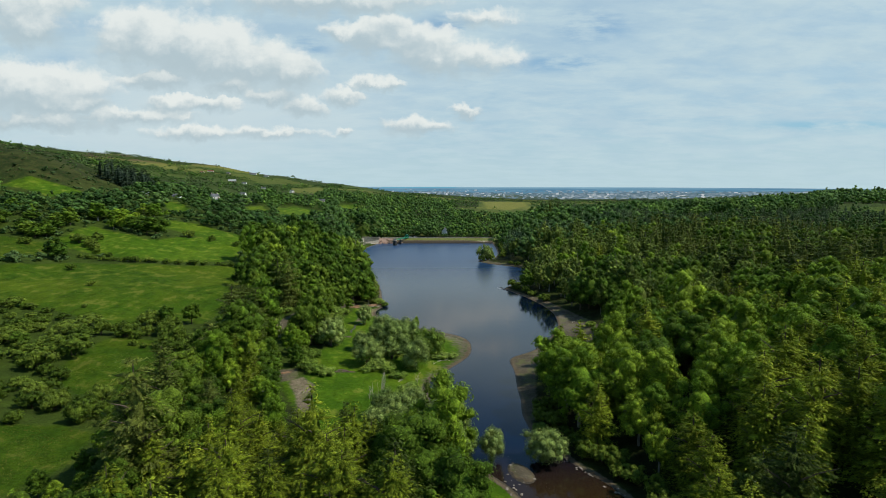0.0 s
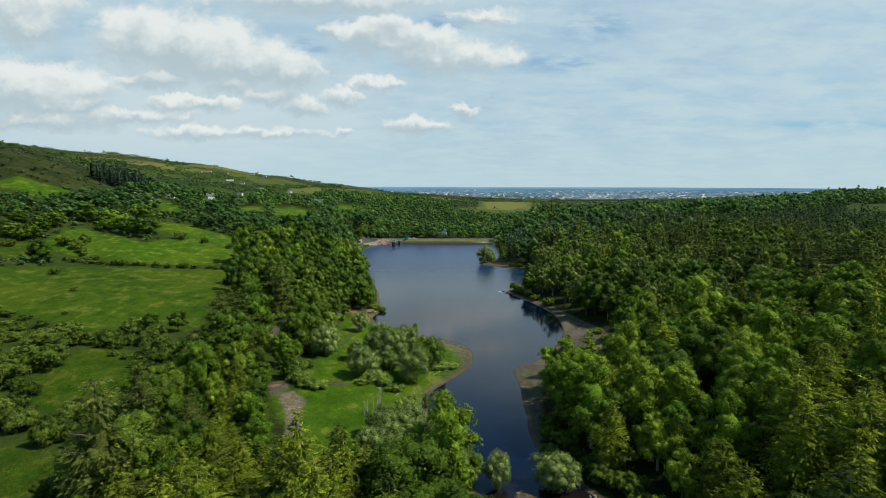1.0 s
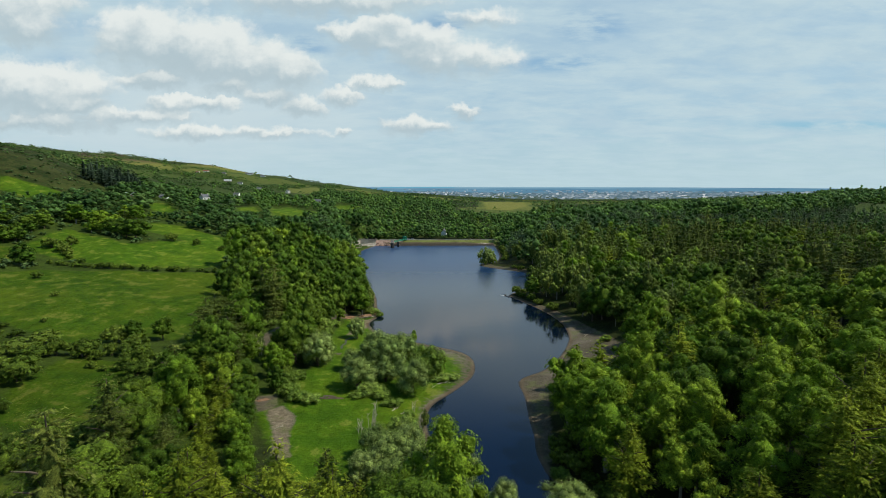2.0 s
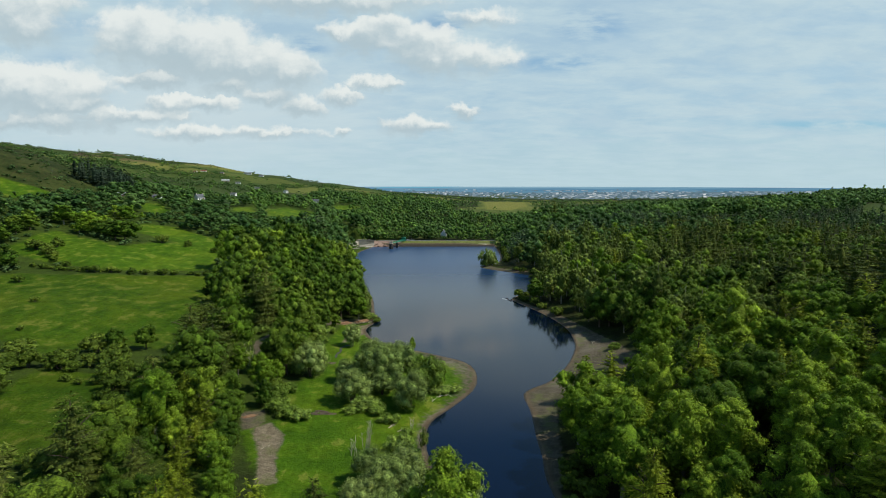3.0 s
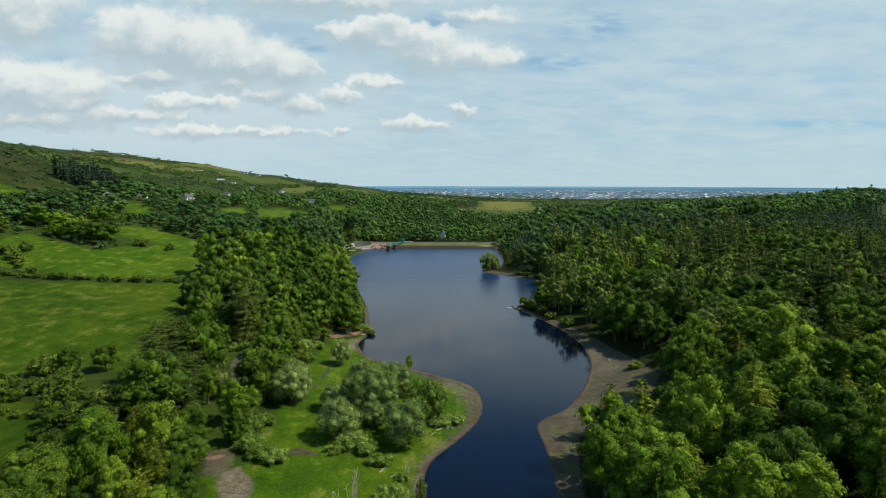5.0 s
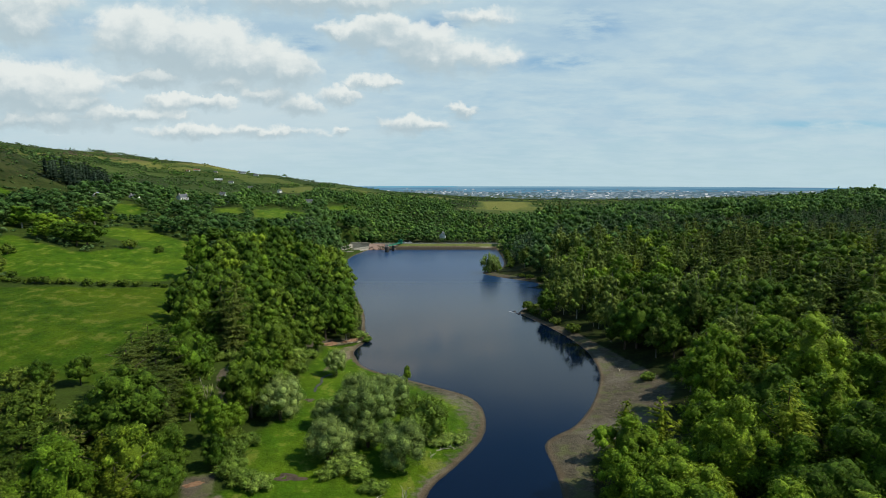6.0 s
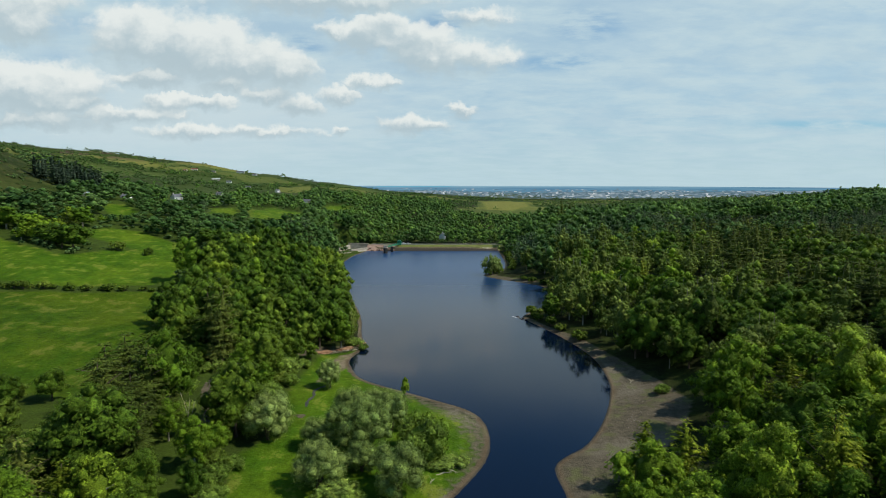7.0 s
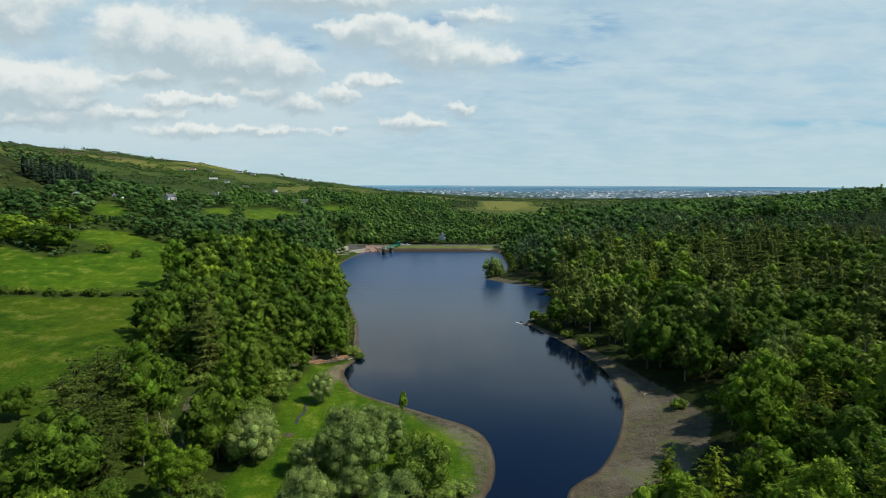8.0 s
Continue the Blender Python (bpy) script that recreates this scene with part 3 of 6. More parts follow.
def farmland(x, y):
    """Whether a far place belongs to the patchwork of fields rather than to unbroken woods."""
    u = x / np.maximum(y + 150, 20)
    return ((y > 780) & (u < -0.15 - 40 / np.maximum(y, 1))) | ((y > 600) & (u < -0.27)) | ((y > 1120) & (u < 0.6)) | ((y > 900) & (u > 0.015) & (u < 0.3))


def make_ground():
    c = np.concatenate([np.arange(0, 0.25, 0.0036), 0.25 + (np.exp(np.linspace(0, 1, 62)) - 1) / (math.e - 1) * 1.15])
    cols = np.concatenate([-c[:0:-1], c])
    rows = np.concatenate([np.linspace(-120, 80, 24, endpoint=False), np.arange(80, 320, 1.35), np.arange(320, 620, 3.2), np.geomspace(770, 5050, 92) - 150])
    y, u = np.meshgrid(rows, cols, indexing="ij")
    y = np.where(y > 1500, 1500 + (y - 1500) * (0.96 / np.sqrt(1 + u * u) * 4900 - 1500) / 3400, y)
    x, y = (u * (y + 150)).ravel(), y.ravel()
    far = np.hypot(x, y)
    x, y = np.where(far > 4880, x * 4880 / far, x), np.where((far > 4880) & (y > 1500), y * 4880 / far, y)
    shore = np.full(len(x), 90.0)
    near = (x > -170) & (x < 150) & (y < 690)
    shore[near] = np.minimum(shore_distance(x[near], y[near]), 90)
    z = ground_height(x, y, shore)
    n, w = len(rows), len(cols)
    i = (np.arange(n - 1)[:, None] * w + np.arange(w - 1)[None, :]).ravel()
    me = mesh_of("ground", np.column_stack([x, y, z]), np.column_stack([i, i + 1, i + w + 1, i + w]), [GROUND])
    grass = blur(PASTURE, x, y, 3.0)
    which, gap = np.zeros(len(x), int), np.zeros(len(x))
    out = y > 560
    which[out], gap[out] = patchwork(x[out], y[out])
    grass = np.where(farmland(x, y) & (FIELD_WOODED[which] > 0.12), np.maximum(grass, step(1, 5, gap)), grass)
    bare = np.maximum(0.64 * blur([SPIT_SAND], x, y, 7.0), 0)
    bare = np.maximum(bare, blur([BEACH, FAR_SPIT, MUD_TRACK, FOOT_PATH, RED_BANK, SCRAPE, GRAVEL_BAR], x, y, 2.0))
    bare = np.maximum(bare, step(2.6, 0.8, shore))
    lane = (np.abs(x + 50) < 30) & (y > 203) & (y < 270)
    bare[lane] = np.maximum(bare[lane], step(1.7, 0.6, edge_distance(np.array(LANE, float), x[lane], y[lane], False)))
    hue = np.clip(np.minimum(FIELD_HUE[which] * 0.95, 0.74) + step(95, 170, z) * step(0.3, 0.8, FIELD_HUE[which]) * 0.4, 0, 1)
    hue = np.maximum(hue, 0.86 * blur([YELLOW_FIELD], x, y, 20.0))
    shore = np.where((shore < 0) & (z > 0), z * 7, shore)
    for name, values in (("shore", shore), ("grass", grass), ("bare", bare), ("hue", hue), ("heath", blur([HEATH], x, y, 30.0)), ("lush", np.maximum(blur([MEADOW, RIVER_BANK], x, y, 6.0), np.maximum(0.95 * blur([SHEEP_FIELD, STRIP_FIELD, HOUSE_FIELD, GATE_FIELD, FAR_FIELD, CROFT_FIELD, BANK_FIELD], x, y, 6.0), 0.22 * blur([BIG_FIELD], x, y, 6.0)))), ("dry", blur([MUD_TRACK, FOOT_PATH], x, y, 2.0))):
        me.attributes.new(name, "FLOAT", "POINT").data.foreach_set("value", values.astype(np.float32))
    me.polygons.foreach_set("use_smooth", np.ones(len(me.polygons), bool))
    tagged(new("ground", me), "valley ground of pasture, woodland floor and bare shore", "ground", kind="structure")


def make_water():
    bm = bmesh.new()
    rim = [(-90, 594.5), (-90, 470), (-60, 330), (-50, 230), (-14, 150), (-8, 110), (4, -110), (34, -110), (50, 90), (44, 140), (70, 230), (64, 320), (80, 400), (66, 594.5)]
    bm.faces.new([bm.verts.new((x, y, 0)) for x, y in rim])
    bmesh.ops.triangulate(bm, faces=bm.faces)
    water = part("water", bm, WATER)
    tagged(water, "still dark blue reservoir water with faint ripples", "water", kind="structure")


make_ground()
make_water()

# ---- trees ----
ICO = bmesh.new()
bmesh.ops.create_icosphere(ICO, subdivisions=1, radius=1)
ICO_V, ICO_T = np.array([v.co[:] for v in ICO.verts]), np.array([[v.index for v in f.verts] for f in ICO.faces])
ICO.free()

OCTA_V = np.array([(1, 0, 0), (-1, 0, 0), (0, 1, 0), (0, -1, 0), (0, 0, 1), (0, 0, -1)], float)
OCTA_T = np.array([(0, 2, 4), (2, 1, 4), (1, 3, 4), (3, 0, 4), (2, 0, 5), (1, 2, 5), (3, 1, 5), (0, 3, 5)])


def unit(v):
    return v / np.maximum(np.linalg.norm(v, axis=-1, keepdims=True), 1e-9)


def blades(rng, at, normal, size):
    """A leaf clump at each place: one pointed triangle facing along its normal."""
    return sprays(rng, at, normal, rng.normal(size=at.shape), size, 0.68)


def sprays(rng, at, normal, along, size, wide):
    """A pointed spray of leaves at each place, facing along its normal and reaching along its branch."""
    side = unit(np.cross(normal, along))
    up = np.cross(side, normal)
    s = (size * rng.uniform(0.55, 1.5, len(at)))[:, None]
    v = np.stack([at + 1.2 * s * up, at - 0.65 * s * up + wide * s * side, at - 0.65 * s * up - wide * s * side], axis=1)
    return v.reshape(-1, 3), np.arange(3 * len(at)).reshape(-1, 3)


def join(pieces):
    verts, tris, base = [], [], 0
    for v, t in pieces:
        verts.append(v)
        tris.append(t + base)
        base += len(v)
    return np.vstack(verts), np.vstack(tris)


def cores(rng, centres, radii, shrink):
    """The dense inside of each bough, as a rough lump."""
    out = []
    v, t = (ICO_V, ICO_T) if len(centres) > 30 else (OCTA_V * 1.15, OCTA_T)
    for c, r in zip(centres, radii):
        out.append((c + v * r * shrink * rng.uniform(0.85, 1.12, (len(v), 1)), t))
    return out


def round_crown(rng, high, wide, foot, lobes, leaves, size, droop=0.0, lobe=0.40, upward=0.0, loose=0.8, inner=0.7):
    """A broad crown of uneven boughs over a dome, each a loose tuft of leaf clumps round a dense inside."""
    mid, half = (high + foot) / 2, (high - foot) / 2
    i = np.arange(lobes) + 0.5
    w, h = 2.399963 * i + rng.uniform(-0.7, 0.7, lobes), 1 - 1.72 * i / lobes + rng.uniform(-0.16, 0.16, lobes)
    h = np.clip(h, -0.85, 1)
    ring = np.sqrt(np.clip(1 - h * h, 0, 1))
    # the dome itself is lopsided: it bulges to some sides and draws in at others
    bulge = 1 + 0.10 * np.sin(2 * w + rng.uniform(0, 6.28)) + 0.10 * np.sin(3 * w + 4 * h + rng.uniform(0, 6.28))
    reach = rng.uniform(0.58, 0.95, lobes) * bulge
    c = np.column_stack([np.cos(w) * ring * wide * reach, np.sin(w) * ring * wide * reach, mid + h * half * rng.uniform(0.5, 0.95, lobes)])
    r = wide * lobe * rng.uniform(0.62, 1.15, lobes)
    flat = np.array([1, 1, 0.8 + 0.5 * upward])
    pick = rng.choice(lobes, leaves * 3, p=r ** 2 / (r ** 2).sum())
    d = unit(rng.normal(size=(leaves * 3, 3)) + np.array([0, 0, 0.35]))
    at = c[pick] + d * flat * (r[pick] * rng.uniform(0.74, 1.14, leaves * 3))[:, None]
    deep = np.zeros(len(at), bool)
    for k in range(lobes):
        deep |= (np.linalg.norm((at - c[k]) / flat, axis=1) < inner * r[k]) & (pick != k)
    at, d = at[~deep][:leaves], d[~deep][:leaves]
    at[:, 2] -= droop * rng.uniform(0, 1, len(at)) ** 2
    whole = unit((at - np.array([0, 0, mid - half * 0.3])) / np.array([wide, wide, half]))
    n = unit(0.55 * d + 0.5 * whole + loose * 0.55 * rng.normal(size=d.shape) + np.array([0, 0, 0.2]))
    if upward:
        out = unit(at * np.array([1, 1, 0]) / wide + np.array([0, 0, upward]) + 0.45 * rng.normal(size=at.shape))
        tufts = sprays(rng, at, unit(n - 0.6 * (n * out).sum(axis=1)[:, None] * out), out, size * 1.25, 0.4)
    else:
        tufts = blades(rng, at, n, size)
    middle = (np.array([0, 0, mid]) + ICO_V * np.array([wide * 0.5, wide * 0.5, half * 0.66]), ICO_T)
    return *join([tufts] + ([middle] if lobes > 9 else []) + cores(rng, c, r * inner, 1.0)), len(tufts[1])


def tiered_crown(rng, high, wide, foot, tiers, leaves, size, sag=0.12, blunt=0.75, thick=0.35, spread=0.26):
    """A conifer's crown: flat, feathery boughs in tiers, shorter towards the top."""
    z = foot + (high - foot) * (np.linspace(0.02, 0.97, tiers) + rng.uniform(-0.02, 0.02, tiers))
    long = wide * np.clip((1 - ((z - foot) / (high - foot)) ** 1.35), 0.06, 1) ** blunt * rng.uniform(0.72, 1.15, tiers)
    at, normals, ways, inner = [], [], [], []
    area = long ** 1.6
    for k in range(tiers):
        boughs = max(4, int(rng.integers(6, 10) * (0.5 + 0.5 * long[k] / wide)))
        for w in rng.uniform(0, 2 * np.pi) + np.arange(boughs) * 2 * np.pi / boughs + rng.uniform(-0.35, 0.35, boughs):
            reach = long[k] * rng.uniform(0.55, 1.15)
            lift = rng.uniform(-0.5, 0.5) * (high - foot) / tiers * 0.6
            count = max(4, int(leaves * area[k] / area.sum() / boughs))
            s = rng.uniform(0.1, 1, count) ** 0.7
            side = rng.normal(size=count) * reach * spread * (1.15 - 0.6 * s)
            x, y = np.cos(w) * s * reach - np.sin(w) * side, np.sin(w) * s * reach + np.cos(w) * side
            zz = z[k] + lift - sag * reach * s ** 1.4 + rng.uniform(-0.5, 0.4, count) * thick
            at.append(np.column_stack([x, y, zz]))
            normals.append(unit(np.column_stack([np.cos(w) * 0.4 * np.ones(count), np.sin(w) * 0.4 * np.ones(count), np.ones(count)]) + 0.42 * rng.normal(size=(count, 3))))
            fan = w + np.arctan2(side, s * reach + 0.5) * 0.9
            ways.append(np.column_stack([np.cos(fan), np.sin(fan), -sag + 0.3 * rng.normal(size=count)]))
            if reach > 0.8:
                mid = np.array([np.cos(w) * reach * 0.40, np.sin(w) * reach * 0.40, z[k] + lift - sag * reach * 0.3 - 0.2])
                turn = np.array([[np.cos(w), -np.sin(w), 0], [np.sin(w), np.cos(w), 0], [0, 0, 1]])
                inner.append((mid + (OCTA_V * np.array([reach * 0.44, reach * 0.22, 0.16 + 0.04 * reach])) @ turn.T, OCTA_T))
    spine = np.array([0, 0, (high * 0.9 + foot) / 2]) + ICO_V * np.array([wide * 0.17, wide * 0.17, (high - foot) * 0.44])
    tufts = sprays(rng, np.vstack(at), np.vstack(normals), np.vstack(ways), size, 0.5)
    return *join([tufts, (spine, ICO_T)] + inner[::2]), len(tufts[1])


# height, half width, foot of the crown, and how the crown is made
KINDS = {
    "oak_tree": (14.0, 5.2, 0.2), "ash_tree": (14.5, 4.6, 0.4), "larch_tree": (14.6, 5.3, 1.0), "pine_tree": (16.0, 5.8, 1.8), "birch_tree": (14.5, 3.4, 0.3),
    "willow_tree": (9.0, 4.6, 0.3), "spruce_tree": (17.0, 5.2, 1.0), "hawthorn_bush": (4.2, 2.9, 0.1), "sallow_bush": (3.6, 3.0, 0.0),
}
DETAIL = {"near": (0.84, 0.88), "middle": (0.32, 1.3), "low": (0.16, 1.65), "hill": (0.030, 2.7), "far": (0.008, 3.8)}  # share of leaves, size of a clump


def crown(kind, rng, detail):
    high, wide, foot = KINDS[kind]
    share, size = DETAIL[detail]
    few = {"near": 1.0, "middle": 0.7, "low": 0.6, "hill": 0.16, "far": 0.09}[detail]

    def n(full):
        return max(12, int(full * share))

    def lobes(full):
        return max(2 if kind == "hawthorn_bush" else 4 if detail == "far" else 5, int(full * few))

    wide_lobe = {"near": 0.0, "middle": 0.0, "low": 0.05}.get(detail, 0.2)
    if kind == "oak_tree":
        return round_crown(rng, high, wide, foot, lobes(44), n(4700), 0.235 * size, 0.3, 0.33 + wide_lobe)
    if kind == "ash_tree":
        return round_crown(rng, high, wide, foot, lobes(36), n(4900), 0.23 * size, 0.6, 0.34 + wide_lobe, loose=0.95)
    if kind == "birch_tree":
        return round_crown(rng, high, wide, foot, lobes(34), n(3000), 0.22 * size, 1.3, 0.32 + wide_lobe, loose=1.0, inner=0.6)
    if kind == "willow_tree":
        return round_crown(rng, high, wide, foot, lobes(40), n(7800), 0.165 * size, 0.3, 0.32 + wide_lobe, 0.9)
    if kind == "sallow_bush":
        return round_crown(rng, high, wide, foot, lobes(24), n(2300), 0.21 * size, 0.2, 0.34 + wide_lobe, 0.6)
    if kind == "hawthorn_bush":
        return round_crown(rng, high, wide, foot, lobes(22), n(2000), 0.22 * size, 0.2, 0.36 + wide_lobe)
    if kind == "larch_tree":
        return tiered_crown(rng, high, wide, foot, max(8, int(18 * few)), n(4300), 0.28 * size, 0.16, 0.55, 0.9)
    if kind == "pine_tree":
        return tiered_crown(rng, high, wide, foot, max(7, int(13 * few)), n(4100), 0.31 * size, 0.04, 0.42, 0.45, 0.3)
    return tiered_crown(rng, high, wide, foot, max(7, int(20 * few)), n(3200), 0.26 * size, 0.3, 0.65, 0.4)


def trunk_shape(kind, rng, detail):
    high, wide, foot = KINDS[kind]
    bm = bmesh.new()
    sides = 7 if detail == "near" else 5
    if kind in ("willow_tree", "hawthorn_bush", "sallow_bush"):
        for _ in range(4 if kind == "willow_tree" else 3):
            w, lean = rng.uniform(0, 6.28), rng.uniform(0.2, 0.45)
            tube(bm, [(0.15 * math.cos(w), 0.15 * math.sin(w), -0.6), (wide * lean * 0.5 * math.cos(w), wide * lean * 0.5 * math.sin(w), high * 0.3), (wide * lean * math.cos(w), wide * lean * math.sin(w), high * 0.62)], (0.03 * high, 0.02 * high, 0.006 * high), sides)
        return bm
    girth = {"birch_tree": 0.012, "spruce_tree": 0.014}.get(kind, 0.019) * high
    top = high * (0.95 if kind in ("pine_tree", "larch_tree", "spruce_tree", "birch_tree") else 0.72)
    tube(bm, [(0, 0, -0.8), (0.05, 0.02, high * 0.25), (0.1 * rng.normal(), 0.1 * rng.normal(), high * 0.5), (0.15 * rng.normal(), 0.15 * rng.normal(), top)], (girth * 1.3, girth, girth * 0.75, girth * 0.2), sides)
    if detail != "low":
        for k in range(6 if detail == "near" else 3):
            w, h = k * 2.4 + rng.uniform(-0.4, 0.4), rng.uniform(0.28, 0.62) * high
            out = wide * rng.uniform(0.5, 0.8)
            tube(bm, [(0, 0, h), (out * 0.5 * math.cos(w), out * 0.5 * math.sin(w), h + out * 0.35), (out * math.cos(w), out * math.sin(w), h + out * 0.6)], (girth * 0.5, girth * 0.32, girth * 0.1), 5)
    return bm


TREE_LABELS = {
    "oak_tree": "dark green broadleaf tree with a lumpy full crown", "ash_tree": "bright green broadleaf tree in fresh summer leaf",
    "larch_tree": "olive green larch with drooping feathery boughs", "pine_tree": "dark olive pine with flat tiers of boughs",
    "birch_tree": "slender grey-green birch with a pale trunk", "willow_tree": "silvery grey-green willow with several leaning stems",
    "spruce_tree": "very dark green narrow spruce", "hawthorn_bush": "low rounded green thorn bush in rough grass", "sallow_bush": "low sprawling light green sallow bush",
}
MODELS = {}


def plant(kind, detail, x, y, z, scale=1.0, stretch=1.0, turn=0.0, variant=0, label="", group=""):
    """Sets one tree; the first of each model is built, the others are copies of it."""
    m = pose(x, y, z, 0, 0, turn) @ Matrix.Diagonal((scale, scale, scale * stretch, 1))
    key = (kind, detail, variant)
    if key in MODELS:
        first = MODELS[key]
        tree = copy_thing(first, m @ Matrix.Diagonal((1 / first.scale.x, 1 / first.scale.y, 1 / first.scale.z, 1)))
    else:
        rng = np.random.default_rng(100 + 17 * variant + 7 * len(kind) + len(detail))
        tree = new(kind)
        tree.matrix_basis = Matrix.Identity(4)
        pale = kind in ("birch_tree", "ash_tree")
        part("trunk", trunk_shape(kind, rng, detail), PALE_BARK if pale else BARK, tree)
        v, t, outer = crown(kind, rng, detail)
        leaves = new("crown", mesh_of("crown", v, t, [LEAF[kind], LEAF_INSIDE[kind]], (np.arange(len(t)) >= outer).astype(int)))
        leaves.parent = tree
        tree.matrix_basis = m
        MODELS[key] = tree
    tagged(tree, label or TREE_LABELS[kind], "bush" if kind.endswith("bush") else "tree", group)
    return tree

# ---- the dam and its works ----
def make_dam():
    dam = tagged(new("dam"), "low earth dam with stone-faced foot and grass bank", "dam")
    x0, x1 = -66.0, 62.0
    bm = bmesh.new()
    prism(bm, [(x0, 593.0, -3), (x0, 594.0, 0.0), (x0, 597.6, 2.3), (x0, 600, 2.3), (x0, 600, -3)], (x1 - x0, 0, 0))
    part("stone_facing", bm, STONE, dam, "grey stone pitching")
    bm = bmesh.new()
    prism(bm, [(x0, 597.7, -2), (x0, 597.7, 2.25), (x0, 603.0, 4.7), (x0, 608.5, 4.7), (x0, 621, -2)], (x1 - x0, 0, 0))
    part("grass_bank", bm, TURF, dam, "rough yellow-green grass bank")
    bm = box(bmesh.new(), x0 + 1, 603.6, 4.6, x1 - 1, 608.0, 4.78, 0.04)
    part("crest_track", bm, TARMAC, dam, "grey gravel track")
    bm = box(bmesh.new(), x0, 603.05, 4.6, x1, 603.5, 5.55, 0.06)
    part("parapet", bm, STONE, dam, "low stone parapet wall")
    for i in range(15):
        bm = box(bmesh.new(), x0 + 4 + i * 8.6, 607.9, 4.6, x0 + 4.16 + i * 8.6, 608.06, 5.8, 0.02)
        part("fence_post", bm, DARK_STONE, dam)
    bm = box(bmesh.new(), x0 + 4, 607.94, 5.55, x0 + 124.6, 608.0, 5.65)
    part("fence_rail", bm, DARK_STONE, dam)


def make_pitching():
    """Rocky red-brown shoulder between the spillway and the tower."""
    bm = bmesh.new()
    prism(bm, [(-69, 588, -1), (-69, 590.5, 0.3), (-69, 594.2, 2.9), (-69, 602.5, 4.9), (-69, 604, -1)], (28, 3.4, 0))
    shoulder = part("stone_shoulder", bm, RED_STONE)
    tagged(shoulder, "red-brown stone shoulder beside the spillway", "embankment", kind="structure")
    rng = random.Random(3)
    for _ in range(46):
        bm = bmesh.new()
        bmesh.ops.create_icosphere(bm, subdivisions=1, radius=rng.uniform(0.5, 1.2))
        for v in bm.verts:
            v.co *= rng.uniform(0.7, 1.2)
        s = rng.uniform(0, 1)
        x = rng.uniform(-68, -42)
        bmesh.ops.translate(bm, verts=bm.verts, vec=(x, 588.8 + (x + 69) * 0.12 + s * 7.0, 0.0 + s * 3.6))
        part("boulder", bm, RED_STONE, shoulder)


def make_spillway():
    works = tagged(new("spillway"), "pale concrete spillway walls and apron beside the dam", "spillway")
    bm = prism(bmesh.new(), [(-95, 571, -2), (-95, 571, 3.2), (-92.8, 571, 3.2), (-92.8, 571, -2)], (8, 31, 1.6))
    part("outer_wall", bm, CONCRETE, works)
    bm = prism(bmesh.new(), [(-87, 600.5, -2), (-87, 600.5, 6.4), (-87, 602.4, 6.4), (-87, 602.4, -2)], (19, 1.2, -0.6))
    part("weir_wall", bm, CONCRETE, works, "tall pale concrete wall")
    bm = prism(bmesh.new(), [(-83, 581, -2), (-83, 581, 2.3), (-81, 581, 2.3), (-81, 581, -2)], (13, 11, 1.0))
    part("inner_wall", bm, CONCRETE, works)
    bm = prism(bmesh.new(), [(-92.5, 566, -2), (-92.5, 566, 0.7), (-79, 572, 0.5), (-79, 572, -2)], (11.5, 21.5, 0.5))
    part("apron", bm, CONCRETE, works, "sloping stained concrete apron")
    bm = prism(bmesh.new(), [(-94, 559, -2), (-94, 559, 1.7), (-80, 567.2, 1.5), (-80, 567.2, -2)], (0.5, 1.6, 0.0))
    part("front_wall", bm, CONCRETE, works, "low pale front wall")
    for i in range(6):
        bm = box(bmesh.new(), -86 + i * 3.1, 600.4 + i * 0.2, 6.0 - i * 0.1, -85.7 + i * 3.1, 600.7 + i * 0.2, 7.2 - i * 0.1, 0.03)
        part("rail_post", bm, DARK_STONE, works)
    bm = prism(bmesh.new(), [(-86.2, 600.5, 7.05), (-86.2, 600.5, 7.15), (-86.2, 600.6, 7.15), (-86.2, 600.6, 7.05)], (16, 1.0, -0.5))
    part("rail", bm, DARK_STONE, works)


